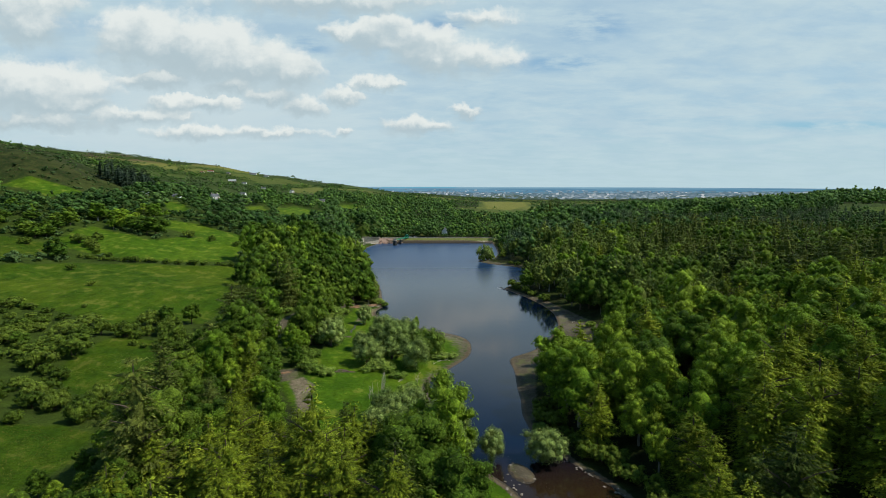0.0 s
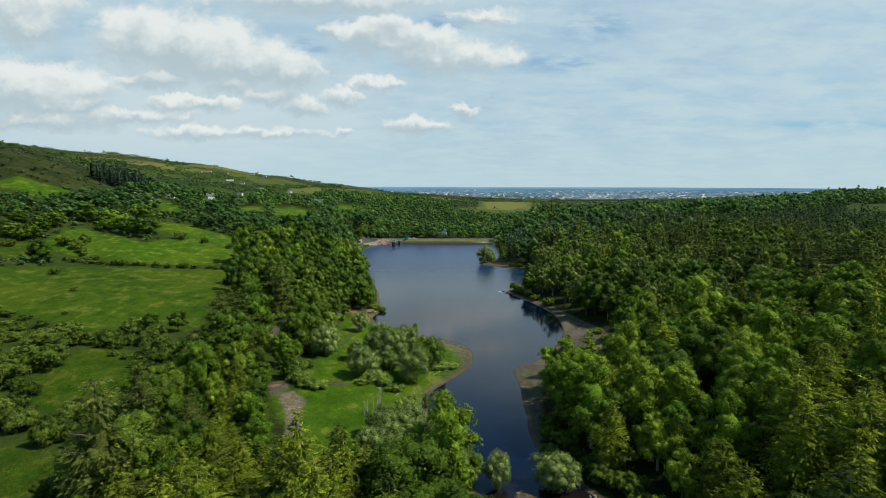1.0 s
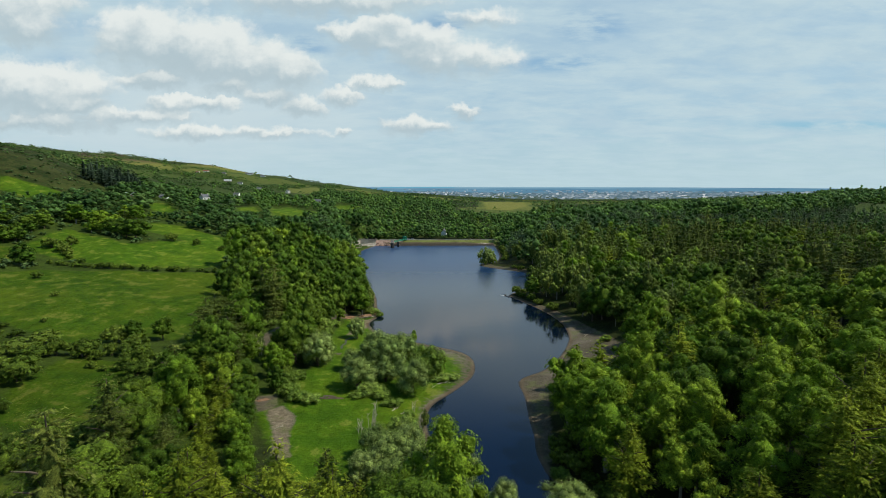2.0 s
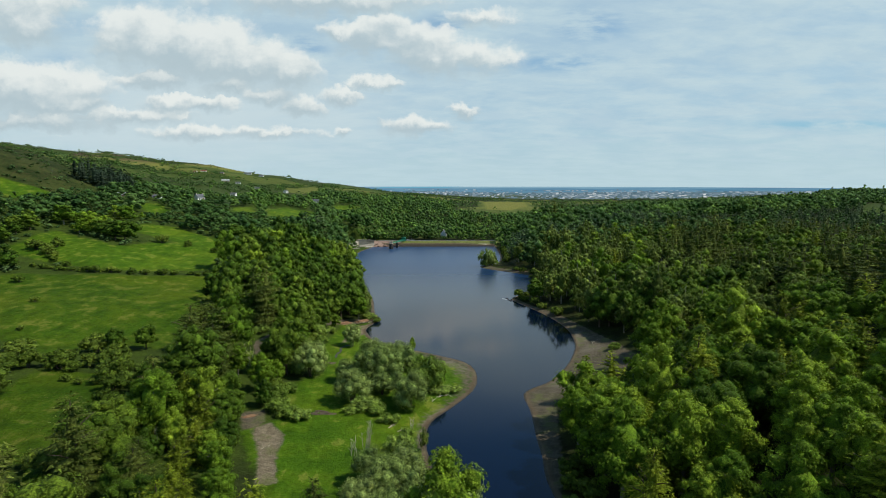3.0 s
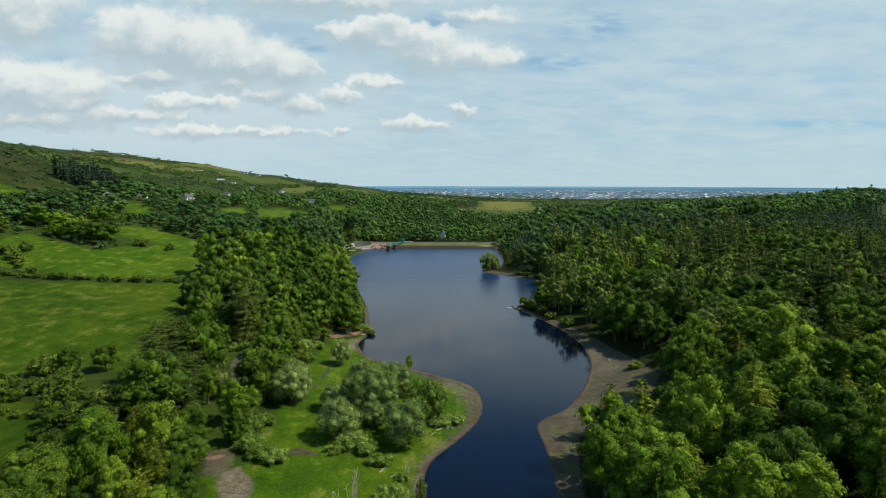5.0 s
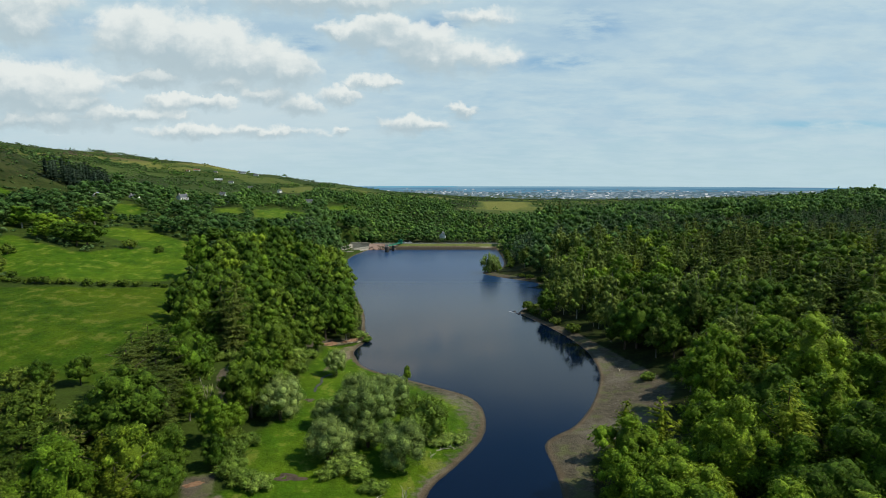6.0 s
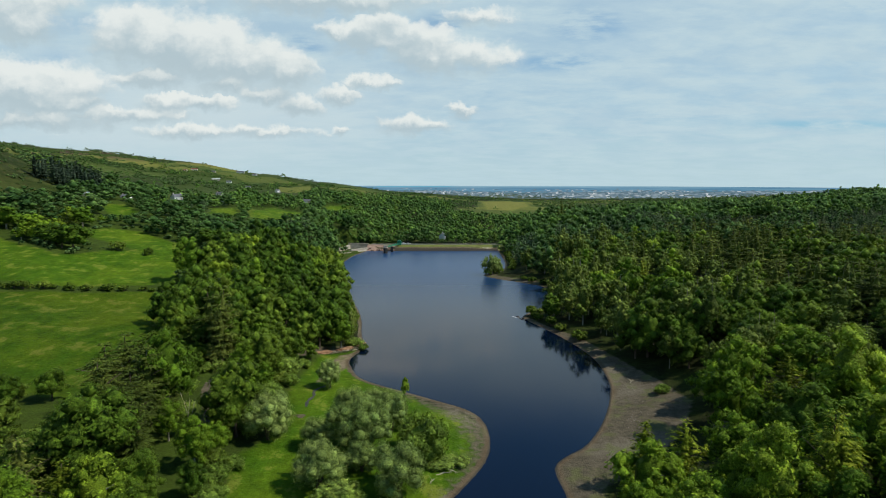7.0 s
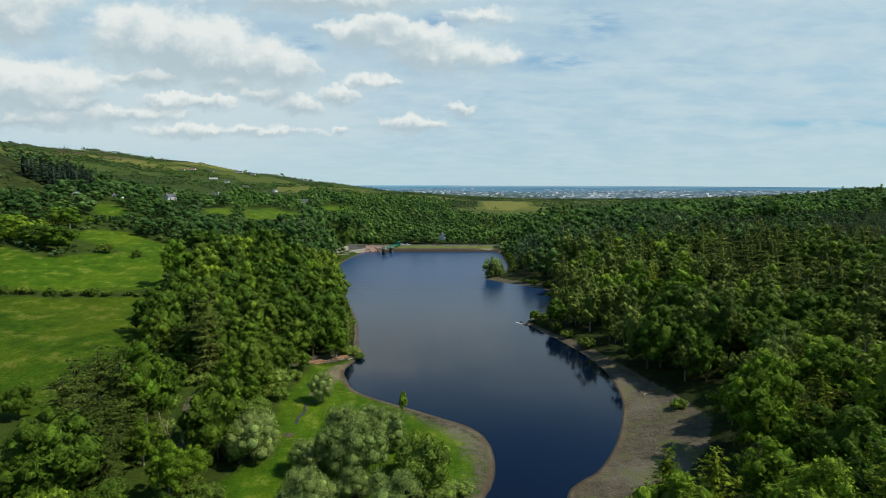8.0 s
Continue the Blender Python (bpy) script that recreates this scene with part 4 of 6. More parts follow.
def make_tower():
    tower = tagged(new("valve_tower"), "dark stone valve tower standing in the water", "tower")
    bm = bmesh.new()
    bmesh.ops.create_cone(bm, cap_ends=True, segments=8, radius1=2.0, radius2=1.75, depth=9.0, matrix=Matrix.Translation((-49.5, 573, 0.5)))
    part("shaft", bm, DARK_STONE, tower, "dark wet masonry shaft")
    bm = bmesh.new()
    bmesh.ops.create_cone(bm, cap_ends=True, segments=8, radius1=2.15, radius2=2.15, depth=0.5, matrix=Matrix.Translation((-49.5, 573, 5.1)))
    part("cornice", bm, STONE, tower)
    bm = box(bmesh.new(), -50.8, 571.7, 5.3, -48.2, 574.3, 7.2, 0.08)
    part("valve_house", bm, STONE, tower, "brown stone valve house")
    bm = box(bmesh.new(), -51.0, 571.5, 7.15, -48.0, 574.5, 7.4, 0.05)
    part("roof_slab", bm, CONCRETE, tower)
    bm = box(bmesh.new(), -45.6, 582.0, -4, -43.6, 584.4, 5.0, 0.1)
    part("bridge_pier", bm, DARK_STONE, tower, "dark stone pier")
    bridge = tagged(new("footbridge"), "green painted steel footbridge from dam to tower", "footbridge")
    a, b = Vector((-48.6, 574.4, 5.1)), Vector((-38.6, 602.8, 5.3))
    along = (b - a)
    side = Vector((along.y, -along.x, 0)).normalized() * 0.8
    bm = prism(bmesh.new(), [a - side, a + side, a + side + Vector((0, 0, 0.25)), a - side + Vector((0, 0, 0.25))], along)
    part("deck", bm, GREEN_PAINT, bridge)
    for s in (-1, 1):
        for h in (0.75, 1.35):
            o = a + s * side + Vector((0, 0, h))
            bm = tube(bmesh.new(), [o, o + along], (0.07, 0.07), 5)
            part("handrail", bm, GREEN_PAINT, bridge)
        for i in range(13):
            o = a + s * side + along * (i / 12)
            bm = tube(bmesh.new(), [o, o + Vector((0, 0, 1.4))], (0.06, 0.06), 5)
            part("baluster", bm, GREEN_PAINT, bridge)
            if i < 12:
                bm = tube(bmesh.new(), [o + Vector((0, 0, 0.2)), o + along / 12 + Vector((0, 0, 1.35))], (0.05, 0.05), 4)
                part("brace", bm, GREEN_PAINT, bridge)
    hut = tagged(new("gate_hut"), "green painted steel gate hut at the bridge's end", "hut")
    part("body", box(bmesh.new(), -41.2, 602.2, 4.6, -37.2, 604.8, 8.0, 0.06), GREEN_PAINT, hut)
    bm = prism(bmesh.new(), [(-41.5, 601.9, 8.0), (-39.2, 601.9, 8.9), (-36.9, 601.9, 8.0)], (0, 3.2, 0))
    part("roof", bm, GREEN_PAINT, hut)
    part("door", box(bmesh.new(), -39.8, 602.12, 4.8, -38.8, 602.2, 6.9), DARK_STONE, hut)


def make_car(x, y, z, turn):
    car = new("car")
    bm = prism(bmesh.new(), [(-2.1, -0.85, 0.35), (2.1, -0.85, 0.35), (2.15, -0.85, 0.8), (1.2, -0.85, 0.95), (-2.0, -0.85, 0.98), (-2.15, -0.85, 0.7)], (0, 1.7, 0))
    part("body", bm, CAR_PAINT, car)
    bm = prism(bmesh.new(), [(-1.9, -0.75, 0.96), (1.1, -0.75, 0.94), (0.5, -0.68, 1.5), (-1.5, -0.68, 1.52)], (0, 1.5, 0))
    part("cabin", bm, GLASS_DARK, car, "dark glazed cabin")
    part("roof", box(bmesh.new(), -1.45, -0.7, 1.5, 0.45, 0.8, 1.56, 0.02), CAR_PAINT, car)
    for wx in (-1.3, 1.35):
        for wy in (-0.85, 0.7):
            bm = bmesh.new()
            bmesh.ops.create_cone(bm, cap_ends=True, segments=12, radius1=0.33, radius2=0.33, depth=0.2, matrix=pose(wx, wy + 0.08, 0.33, 90, 0, 0))
            part("wheel", bm, RUBBER, car)
    car.matrix_basis = pose(x, y, z, 0, 0, turn)
    tagged(car, "white car parked on the dam's crest track", "car")


make_dam()
make_pitching()
make_spillway()
make_tower()
make_car(-30.5, 605.8, 4.78, 4)
make_car(-35.5, 606.1, 4.78, -3)


# ---- houses ----
def make_house(x, y, turn, long, deep, eaves, roof_mat, label, wall_mat=None, chimneys=1):
    z = float(ground_height(np.array([x]), np.array([y]))[0]) - 0.4
    house = new("house")
    a, b, rise = long / 2, deep / 2, deep * 0.42
    bm = prism(bmesh.new(), [(-a, -b, 0), (-a, b, 0), (-a, b, eaves), (-a, 0, eaves + rise), (-a, -b, eaves)], (long, 0, 0))
    walls = part("wall", bm, wall_mat or WHITE_WALL, house)
    for s in (-1, 1):
        bm = prism(bmesh.new(), [(-a - 0.3, s * (b + 0.35), eaves - 0.25), (-a - 0.3, 0, eaves + rise + 0.05), (-a - 0.3, 0, eaves + rise + 0.28), (-a - 0.3, s * (b + 0.35), eaves)], (long + 0.6, 0, 0))
        part("roof", bm, roof_mat, house)
    for i in range(chimneys):
        cx = -a + 0.8 if i == 0 else a - 0.8
        part("chimney", box(bmesh.new(), cx - 0.45, -0.35, eaves + rise - 0.6, cx + 0.45, 0.35, eaves + rise + 1.3, 0.05), STONE, house)
    count = max(2, int(long / 3.2))
    for side in (-1, 1):
        for i in range(count):
            wx = -a + (i + 0.5) * long / count
            for level in ((1.0,) if eaves < 4 else (1.0, 3.6)):
                if i == count // 2 and level == 1.0:
                    part("door", box(bmesh.new(), wx - 0.5, side * (b - 0.05), 0.4, wx + 0.5, side * (b + 0.06), 2.5), RED_ROOF, house)
                else:
                    pane = part("window", box(bmesh.new(), wx - 0.55, side * (b - 0.05), level + 0.3, wx + 0.55, side * (b + 0.05), level + 1.5), GLASS_DARK, house)
                    part("sill", box(bmesh.new(), wx - 0.65, side * (b - 0.05), level + 0.15, wx + 0.65, side * (b + 0.14), level + 0.29), CONCRETE, pane)
    house.matrix_basis = pose(x, y, z, 0, 0, turn)
    tagged(house, label, "house")
    return house


WHITE_HOUSE = "white rendered farmhouse with a slate roof among trees"
HOUSES = [(-252, 474, 20, 10, 5, 2.2, STEEL_SHED, "low grey shed with a sheet roof by the wood", CONCRETE, 0), (-239, 504, 10, 10, 6, 2.4, SLATE, WHITE_HOUSE, None, 1),
          (-234, 575, 62, 13, 8, 4.9, SLATE, "large white gabled house above the fields", None, 2), (-219, 647, 5, 12, 7, 3.0, SLATE, "low house with a dark roof", CONCRETE, 1),
          (-646, 1567, 10, 24, 9, 5.0, RED_ROOF, "white farm buildings high on the far hill", None, 1), (-610, 1600, -10, 18, 9, 4.0, SLATE, "farm building high on the far hill", CONCRETE, 0),
          (-597, 1769, 5, 34, 10, 5.0, SLATE, "long white farm building on the far hill", None, 1), (-565, 1800, 0, 22, 9, 4.5, SLATE, "white house on the far hill's shoulder", None, 1),
          (-505, 1350, 20, 26, 9, 4.2, STEEL_SHED, "grey farm shed on the far hillside", CONCRETE, 0), (-480, 1360, 5, 16, 8, 4.2, SLATE, "white farmhouse on the far hillside", None, 1),
          (-395, 1237, 15, 15, 8, 4.5, SLATE, "white house halfway down the far hill", None, 1), (-301, 1119, 70, 12, 8, 5.0, SLATE, "white gabled house at the hill's foot", None, 1),
          (-182, 842, 12, 14, 7, 4.5, SLATE, "white house behind the upper fields", None, 1), (-294, 826, -8, 12, 7, 4.5, SLATE, "white house on the wooded slope", None, 1),
          (-640, 1500, -20, 14, 8, 4.5, RED_ROOF, "red-roofed house on the far hill", None, 1)]
for hx, hy, turn, long, deep, eaves, roof_mat, label, wall_mat, chimneys in HOUSES:
    make_house(hx, hy, turn, long * 0.66, deep * 0.7, eaves * 0.72, roof_mat, label, wall_mat, chimneys)
make_house(2, 668, 84, 9, 6, 4.8, SLATE, "white gabled waterworks house below the dam", None, 2)


def make_barn(x, y, turn):
    z = float(ground_height(np.array([x]), np.array([y]))[0]) - 0.3
    barn = new("barn")
    outline = [(-7, -5.5, 0), (-7, -5.5, 3.5)] + [(-7, -5.5 * math.cos(w), 3.5 + 4.0 * math.sin(w)) for w in np.linspace(0.2, math.pi - 0.2, 9)] + [(-7, 5.5, 3.5), (-7, 5.5, 0)]
    part("wall", prism(bmesh.new(), outline, (14, 0, 0)), WHITE_WALL, barn)
    outer = [(-7.2, -5.75 * math.cos(w), 3.4 + 4.3 * math.sin(w)) for w in np.linspace(0.0, math.pi, 11)]
    inner = [(-7.2, -5.55 * math.cos(w), 3.4 + 4.1 * math.sin(w)) for w in np.linspace(math.pi, 0.0, 11)]
    part("roof", prism(bmesh.new(), outer + inner, (14.4, 0, 0)), STEEL_SHED, barn, "curved sheet steel roof")
    part("door", box(bmesh.new(), -7.1, -2.2, 0.2, -6.95, 2.2, 4.2), DARK_STONE, barn)
    barn.matrix_basis = pose(x, y, z, 0, 0, turn)
    tagged(barn, "white round-roofed barn on the wooded ridge", "barn")


make_barn(446, 690, 75)


# ---- the plain, the city and the sea beyond the hills ----
def make_distance():
    m, k = material("painted_haze_plain")
    place = k("ShaderNodeNewGeometry").outputs["Position"]
    blot = k.noise(k.vec("MULTIPLY", place, (0.5, 1.0, 1.0)), 0.006, 6.0, 0.62)
    grain = k.noise(k.vec("MULTIPLY", place, (1.0, 0.5, 1.0)), 0.05, 5.0, 0.7)
    y = k("ShaderNodeSeparateXYZ", place).outputs[1]
    # Haze is painted in: the plain glows, bluer and paler with distance.
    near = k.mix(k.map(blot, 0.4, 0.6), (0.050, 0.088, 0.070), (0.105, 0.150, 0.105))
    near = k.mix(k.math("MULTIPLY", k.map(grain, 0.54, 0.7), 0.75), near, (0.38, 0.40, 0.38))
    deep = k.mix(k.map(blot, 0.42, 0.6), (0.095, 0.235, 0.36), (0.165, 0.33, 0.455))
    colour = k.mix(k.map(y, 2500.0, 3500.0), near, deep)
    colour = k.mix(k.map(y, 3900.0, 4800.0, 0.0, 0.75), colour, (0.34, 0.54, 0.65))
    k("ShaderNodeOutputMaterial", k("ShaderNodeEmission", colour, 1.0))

    rows, cols = np.linspace(2150, 4860, 30), np.linspace(-0.24, 1.0, 60)
    yy, u = np.meshgrid(rows, cols, indexing="ij")
    yy = yy / np.sqrt(1 + u * u * 0.98)
    xx = u * (yy + 150)
    zz = ground_height(xx.ravel(), yy.ravel(), np.full(xx.size, 90.0)) + 2.0
    i = (np.arange(29)[:, None] * 60 + np.arange(59)[None, :]).ravel()
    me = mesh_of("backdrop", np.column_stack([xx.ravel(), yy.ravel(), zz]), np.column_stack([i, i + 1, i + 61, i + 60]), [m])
    tagged(new("backdrop", me), "glowing plain with painted blue haze and a far city", "backdrop", kind="structure")

    # The sea glows in fixed blues instead of reflecting the sky.
    s, k = material("glowing_far_sea")
    place = k("ShaderNodeNewGeometry").outputs["Position"]
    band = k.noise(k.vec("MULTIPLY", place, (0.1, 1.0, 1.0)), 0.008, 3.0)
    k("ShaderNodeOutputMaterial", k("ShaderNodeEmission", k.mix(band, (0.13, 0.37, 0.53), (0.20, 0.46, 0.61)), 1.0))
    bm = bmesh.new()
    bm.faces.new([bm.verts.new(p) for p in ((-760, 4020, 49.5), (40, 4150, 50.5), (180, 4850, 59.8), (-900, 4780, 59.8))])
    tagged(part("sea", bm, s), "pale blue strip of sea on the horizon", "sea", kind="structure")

    rng = np.random.default_rng(21)
    # The walls glow as well, greyed and blued by painted haze.
    wall, k = material("glowing_city_walls")
    tone = k("ShaderNodeNewGeometry").outputs["Random Per Island"]
    k("ShaderNodeOutputMaterial", k("ShaderNodeEmission", k.ramp(tone, (0.0, (0.09, 0.16, 0.20)), (0.6, (0.17, 0.25, 0.31)), (0.90, (0.34, 0.42, 0.47)), (1.0, (0.72, 0.74, 0.74))), 1.0))
    cube = np.array([(a, b, c) for a in (-0.5, 0.5) for b in (-0.5, 0.5) for c in (0, 1)], float)
    quads = np.array([(0, 1, 3, 2), (4, 6, 7, 5), (0, 4, 5, 1), (2, 3, 7, 6), (1, 5, 7, 3)])
    verts, faces = [], []
    for n in range(2200):
        row = rng.choice([2350, 2600, 2800, 3000, 3300, 3700], p=[0.16, 0.26, 0.24, 0.16, 0.1, 0.08]) + rng.normal() * 60
        u = rng.choice([rng.normal(0.27, 0.07), rng.normal(0.40, 0.13), rng.normal(0.02, 0.05), rng.uniform(-0.05, 0.75)], p=[0.3, 0.35, 0.15, 0.2])
        bx = u * row
        wide, deep, high = rng.uniform(4, 15), rng.uniform(10, 20), rng.uniform(2.0, 5.0) * (2.2 if rng.uniform() < 0.06 else 1)
        by = row / math.sqrt(1 + u * u * 0.98)
        bx = u * by
        bz = float(ground_height(np.array([bx]), np.array([by]), np.array([90.0]))[0]) + 1.5
        faces.append(quads + 8 * n)
        verts.append(cube * (wide, deep, high) + (bx, by, bz))
    me = mesh_of("city_buildings", np.vstack(verts), np.vstack(faces), [wall])
    tagged(new("city_buildings", me), "pale far city buildings, glowing, with summer haze painted in", "city", kind="stuff")


make_distance()


# ---- single trees that stand out ----
PLANTED = [(-60, 212, 5.5), (-56.5, 205, 4.5), (-53.5, 199, 4.0), (-63.5, 219, 4.5), (440, 668, 15), (428, 645, 15), (415, 622, 14)]


def single(kind, x, y, scale, stretch=1.0, variant=0, label="", reach=4.5, detail=None, turn=None):
    z = max(float(ground_height(np.array([x]), np.array([y]))[0]), -0.3)
    off = math.hypot(x, y - 45)
    plant(kind, detail or ("near" if off < 240 else "middle"), x, y, z, scale, stretch, (x * 37 + y * 11) % 360 if turn is None else turn, variant, label)
    PLANTED.append((x, y, reach))


for x, y, scale, stretch, variant in ((-41, 200, 1.22, 1.0, 0), (-19, 195, 1.42, 0.95, 1), (-22, 203, 1.2, 1.0, 2), (-13, 206, 1.1, 0.95, 0), (-25, 179.5, 1.12, 0.86, 2),
                                      (-9.5, 178.5, 1.25, 0.88, 0), (-33.5, 234, 0.75, 1.15, 2), (-18, 216, 0.85, 0.9, 1), (-28.5, 196, 0.85, 0.9, 0), (-17.5, 186, 0.8, 0.8, 2)):
    single("willow_tree", x, y, scale, stretch, variant, "silvery grey-green willow on the lakeside meadow")
single("sallow_bush", -5, 194, 2.0, 1.12, 1, "fresh green drooping tree on the lakeside meadow")
single("ash_tree", -11.2, 230.5, 0.28, 1.35, 0, "small upright green tree on the spit's shore")
for x, y, scale, stretch in ((-1.5, 189, 1.0, 0.5), (2.5, 191, 0.85, 0.5), (-14, 168.5, 0.9, 0.55), (-21, 176, 1.15, 0.7), (-17.5, 173.5, 1.0, 0.62), (-9, 163, 0.5, 0.6), (-3, 192.5, 0.9, 0.6),
                             (-24, 173.5, 0.8, 0.6), (-10, 188, 0.9, 0.6), (-36, 167.5, 0.95, 0.6), (-39.5, 168.5, 1.0, 0.7), (-43, 172, 1.0, 0.8), (-45.5, 178, 1.1, 0.9), (-44, 185, 0.8, 0.9), (-47, 206, 1.1, 0.9),
                             (-46, 214, 1.0, 0.8), (-47, 222, 1.2, 0.9), (-45, 233, 1.0, 0.8), (-48, 243, 1.2, 0.9), (-33, 281, 0.9, 0.9), (-29.5, 277.5, 0.7, 0.8), (-45, 250, 0.8, 0.8)):
    single("sallow_bush", x, y, scale, stretch, int(-x) % 3, "low sprawling light green bush on the meadow")
for x, y, scale, stretch, variant in ((-3.5, 124, 1.1, 1.05, 0), (-11, 131, 1.05, 1.0, 1), (3.0, 128, 0.85, 1.1, 2), (-7.5, 137, 0.9, 1.0, 2), (-15, 139, 0.8, 0.95, 0), (-9, 120, 1.0, 1.0, 1), (-1, 117, 1.0, 0.95, 2), (4.5, 118, 0.75, 1.0, 0), (-15, 126, 0.9, 0.95, 1)):
    single("willow_tree", x, y, scale, stretch, variant, "grey-green willow by the narrow inlet")
single("willow_tree", 22.5, 117, 1.0, 0.86, 1, "round silvery willow standing in the inlet")
single("willow_tree", 10.8, 117.5, 0.62, 1.3, 2, "small sparse tree at the inlet's edge")
single("birch_tree", -4.6, 154.5, 0.36, 1.1, 2, "half-bare small tree leaning over the shore")
single("sallow_bush", -10, 154, 1.0, 0.9, 0, "light green bush near the shore")
single("sallow_bush", 24, 131, 0.7, 0.9, 0, "green bush on the bank")
single("sallow_bush", 61.5, 228, 0.75, 0.85, 2, "green bush at the top of the beach")
single("willow_tree", 33.5, 449, 1.2, 1.25, 0, "tall grey-green tree alone on the spit", detail="middle")
single("willow_tree", 37.5, 452, 0.9, 1.35, 1, "tall grey-green tree alone on the spit", detail="middle")
for x, y in ((32, 448.5), (35.5, 450), (39.5, 452)):
    single("sallow_bush", x, y, 1.0, 1.5, 1, "grey-green bush at the foot of the spit's tree", detail="middle")
for x, y, scale, variant in ((-66.5, 190, 1.15, 0), (-73, 190, 1.25, 1), (-76, 198, 1.3, 2), (-68.5, 201, 1.25, 1), (-77, 208, 1.25, 0), (-71, 212, 1.1, 2), (-63, 184, 0.9, 2), (-79, 219, 1.0, 1)):
    single("pine_tree", x, y, scale, 0.95, variant, "broad dark pine beside the lane", 5.5)
for x, y, scale, variant in ((-61, 160, 1.0, 0), (-67, 154, 0.9, 1), (-54, 152, 0.9, 2), (-36, 105, 0.95, 0), (-29, 108, 0.9, 1), (-21, 105, 0.95, 2), (-12, 108, 0.85, 0), (-44, 113, 0.9, 1), (-50, 132, 0.75, 2)):
    single("larch_tree", x, y, scale, 0.95, variant, "olive green larch above the inlet")
for x, y, scale, variant in ((-51, 184, 0.8, 0), (-49, 190, 0.6, 1), (-52, 217, 0.72, 2), (-50, 226, 0.6, 0), (-71, 149, 0.6, 1), (-45, 107, 0.9, 2), (-61.5, 195, 0.7, 0), (-57, 232, 0.9, 1)):
    single("ash_tree", x, y, scale, 0.95, variant, "bright green broadleaf tree beside the lane")
for x, y, scale, variant in ((-56, 172, 0.75, 0), (-52, 165, 0.62, 1), (-47, 174, 0.5, 2), (-54, 107, 0.85, 1), (-95, 207, 0.62, 0), (-103, 203, 0.6, 1), (-52, 250, 0.9, 2)):
    single("oak_tree", x, y, scale, 1.0, variant, "dark green full-crowned broadleaf tree")
single("pine_tree", 124, 648, 1.6, 1.0, 0, "broad dark cedar-like pine on the ridge", 8, "low")
single("pine_tree", 134, 656, 1.5, 1.0, 1, "broad dark cedar-like pine on the ridge", 8, "low")
# undergrowth along the lane and the meadow's edge
under_rng = random.Random(29)
for y in range(150, 262, 5):
    for x in range(-84, -42, 5):
        px, py = x + under_rng.uniform(-2, 2), y + under_rng.uniform(-2, 2)
        free = all(math.hypot(px - a, py - b) > 0.62 * r for a, b, r in PLANTED[4:])
        open_land = float(np.minimum(signed(MEADOW, px, py), np.minimum(signed(BIG_FIELD, px, py), signed(LOW_FIELD, px, py)))) < 2.0
        if free and not open_land and float(edge_distance(np.array(LANE, float), px, py, False)) > 3.2:
            kind = under_rng.choice(("sallow_bush", "hawthorn_bush", "hawthorn_bush"))
            single(kind, px, py, under_rng.uniform(0.55, 1.0), under_rng.uniform(0.8, 1.25), under_rng.randrange(3), "leafy green bush in the undergrowth beside the lane", 1.0, "middle")
# thorn hedge between the two large pastures
hedge_rng = random.Random(8)
for (ax, ay), (bx, by) in (((-111, 309), (-159, 285.5)), ((-159, 285.5), (-198, 288))):
    steps = int(math.hypot(bx - ax, by - ay) / 3.4)
    for i in range(steps):
        s = (i + hedge_rng.uniform(-0.3, 0.3)) / steps
        if hedge_rng.random() < 0.86:
            single("hawthorn_bush", ax + (bx - ax) * s, ay + (by - ay) * s + hedge_rng.uniform(-0.8, 0.8), hedge_rng.uniform(0.45, 0.85), hedge_rng.uniform(0.7, 1.0), i % 3, "thorn bush in the hedge between the pastures", 3, "low")
# bushes scattered in the fields
for x, y, scale in ((-150, 235, 0.55), (-176, 262, 0.8), (-196, 308, 1.3), (-204, 312, 1.4), (-190, 304, 1.1), (-199, 320, 1.2), (-186, 298, 0.7), (-176, 292, 0.7), (-212, 303, 0.8), (-222, 296, 1.1),
                    (-100, 176, 0.5), (-96, 175, 0.45), (-92, 176, 0.55), (-162, 355, 1.3), (-148, 357, 0.9), (-131, 352, 0.8), (-137, 210, 0.4)):
    single("hawthorn_bush", x, y, scale, 0.9, int(x) % 3, "thorn bush standing in the pasture", 3, "low")
# bushes that hang over the far shores
for shore_line, side in ((RIGHT_SHORE[22:37], 1), (LEFT_SHORE[1:8], -1), (RIGHT_SHORE[3:11], 1)):
    line = chaikin(shore_line, 1)
    for (ax, ay), (bx, by) in zip(line, line[1:]):
        steps = max(1, int(math.hypot(bx - ax, by - ay) / 5.5))
        for i in range(steps):
            s = (i + hedge_rng.random()) / steps
            nx, ny = (by - ay), -(bx - ax)
            far_in = hedge_rng.uniform(3.5, 6.5) / max(math.hypot(nx, ny), 1e-6)
            px, py = ax + (bx - ax) * s + nx * far_in, ay + (by - ay) * s + ny * far_in
            if float(shore_distance(px, py)) > 2.4 and not (425 < py < 462 and px < 50):
                single("hawthorn_bush", px, py, hedge_rng.uniform(0.55, 1.05), hedge_rng.uniform(0.8, 1.2), i % 3, "green bush overhanging the lake's shore", 2.5, "low")


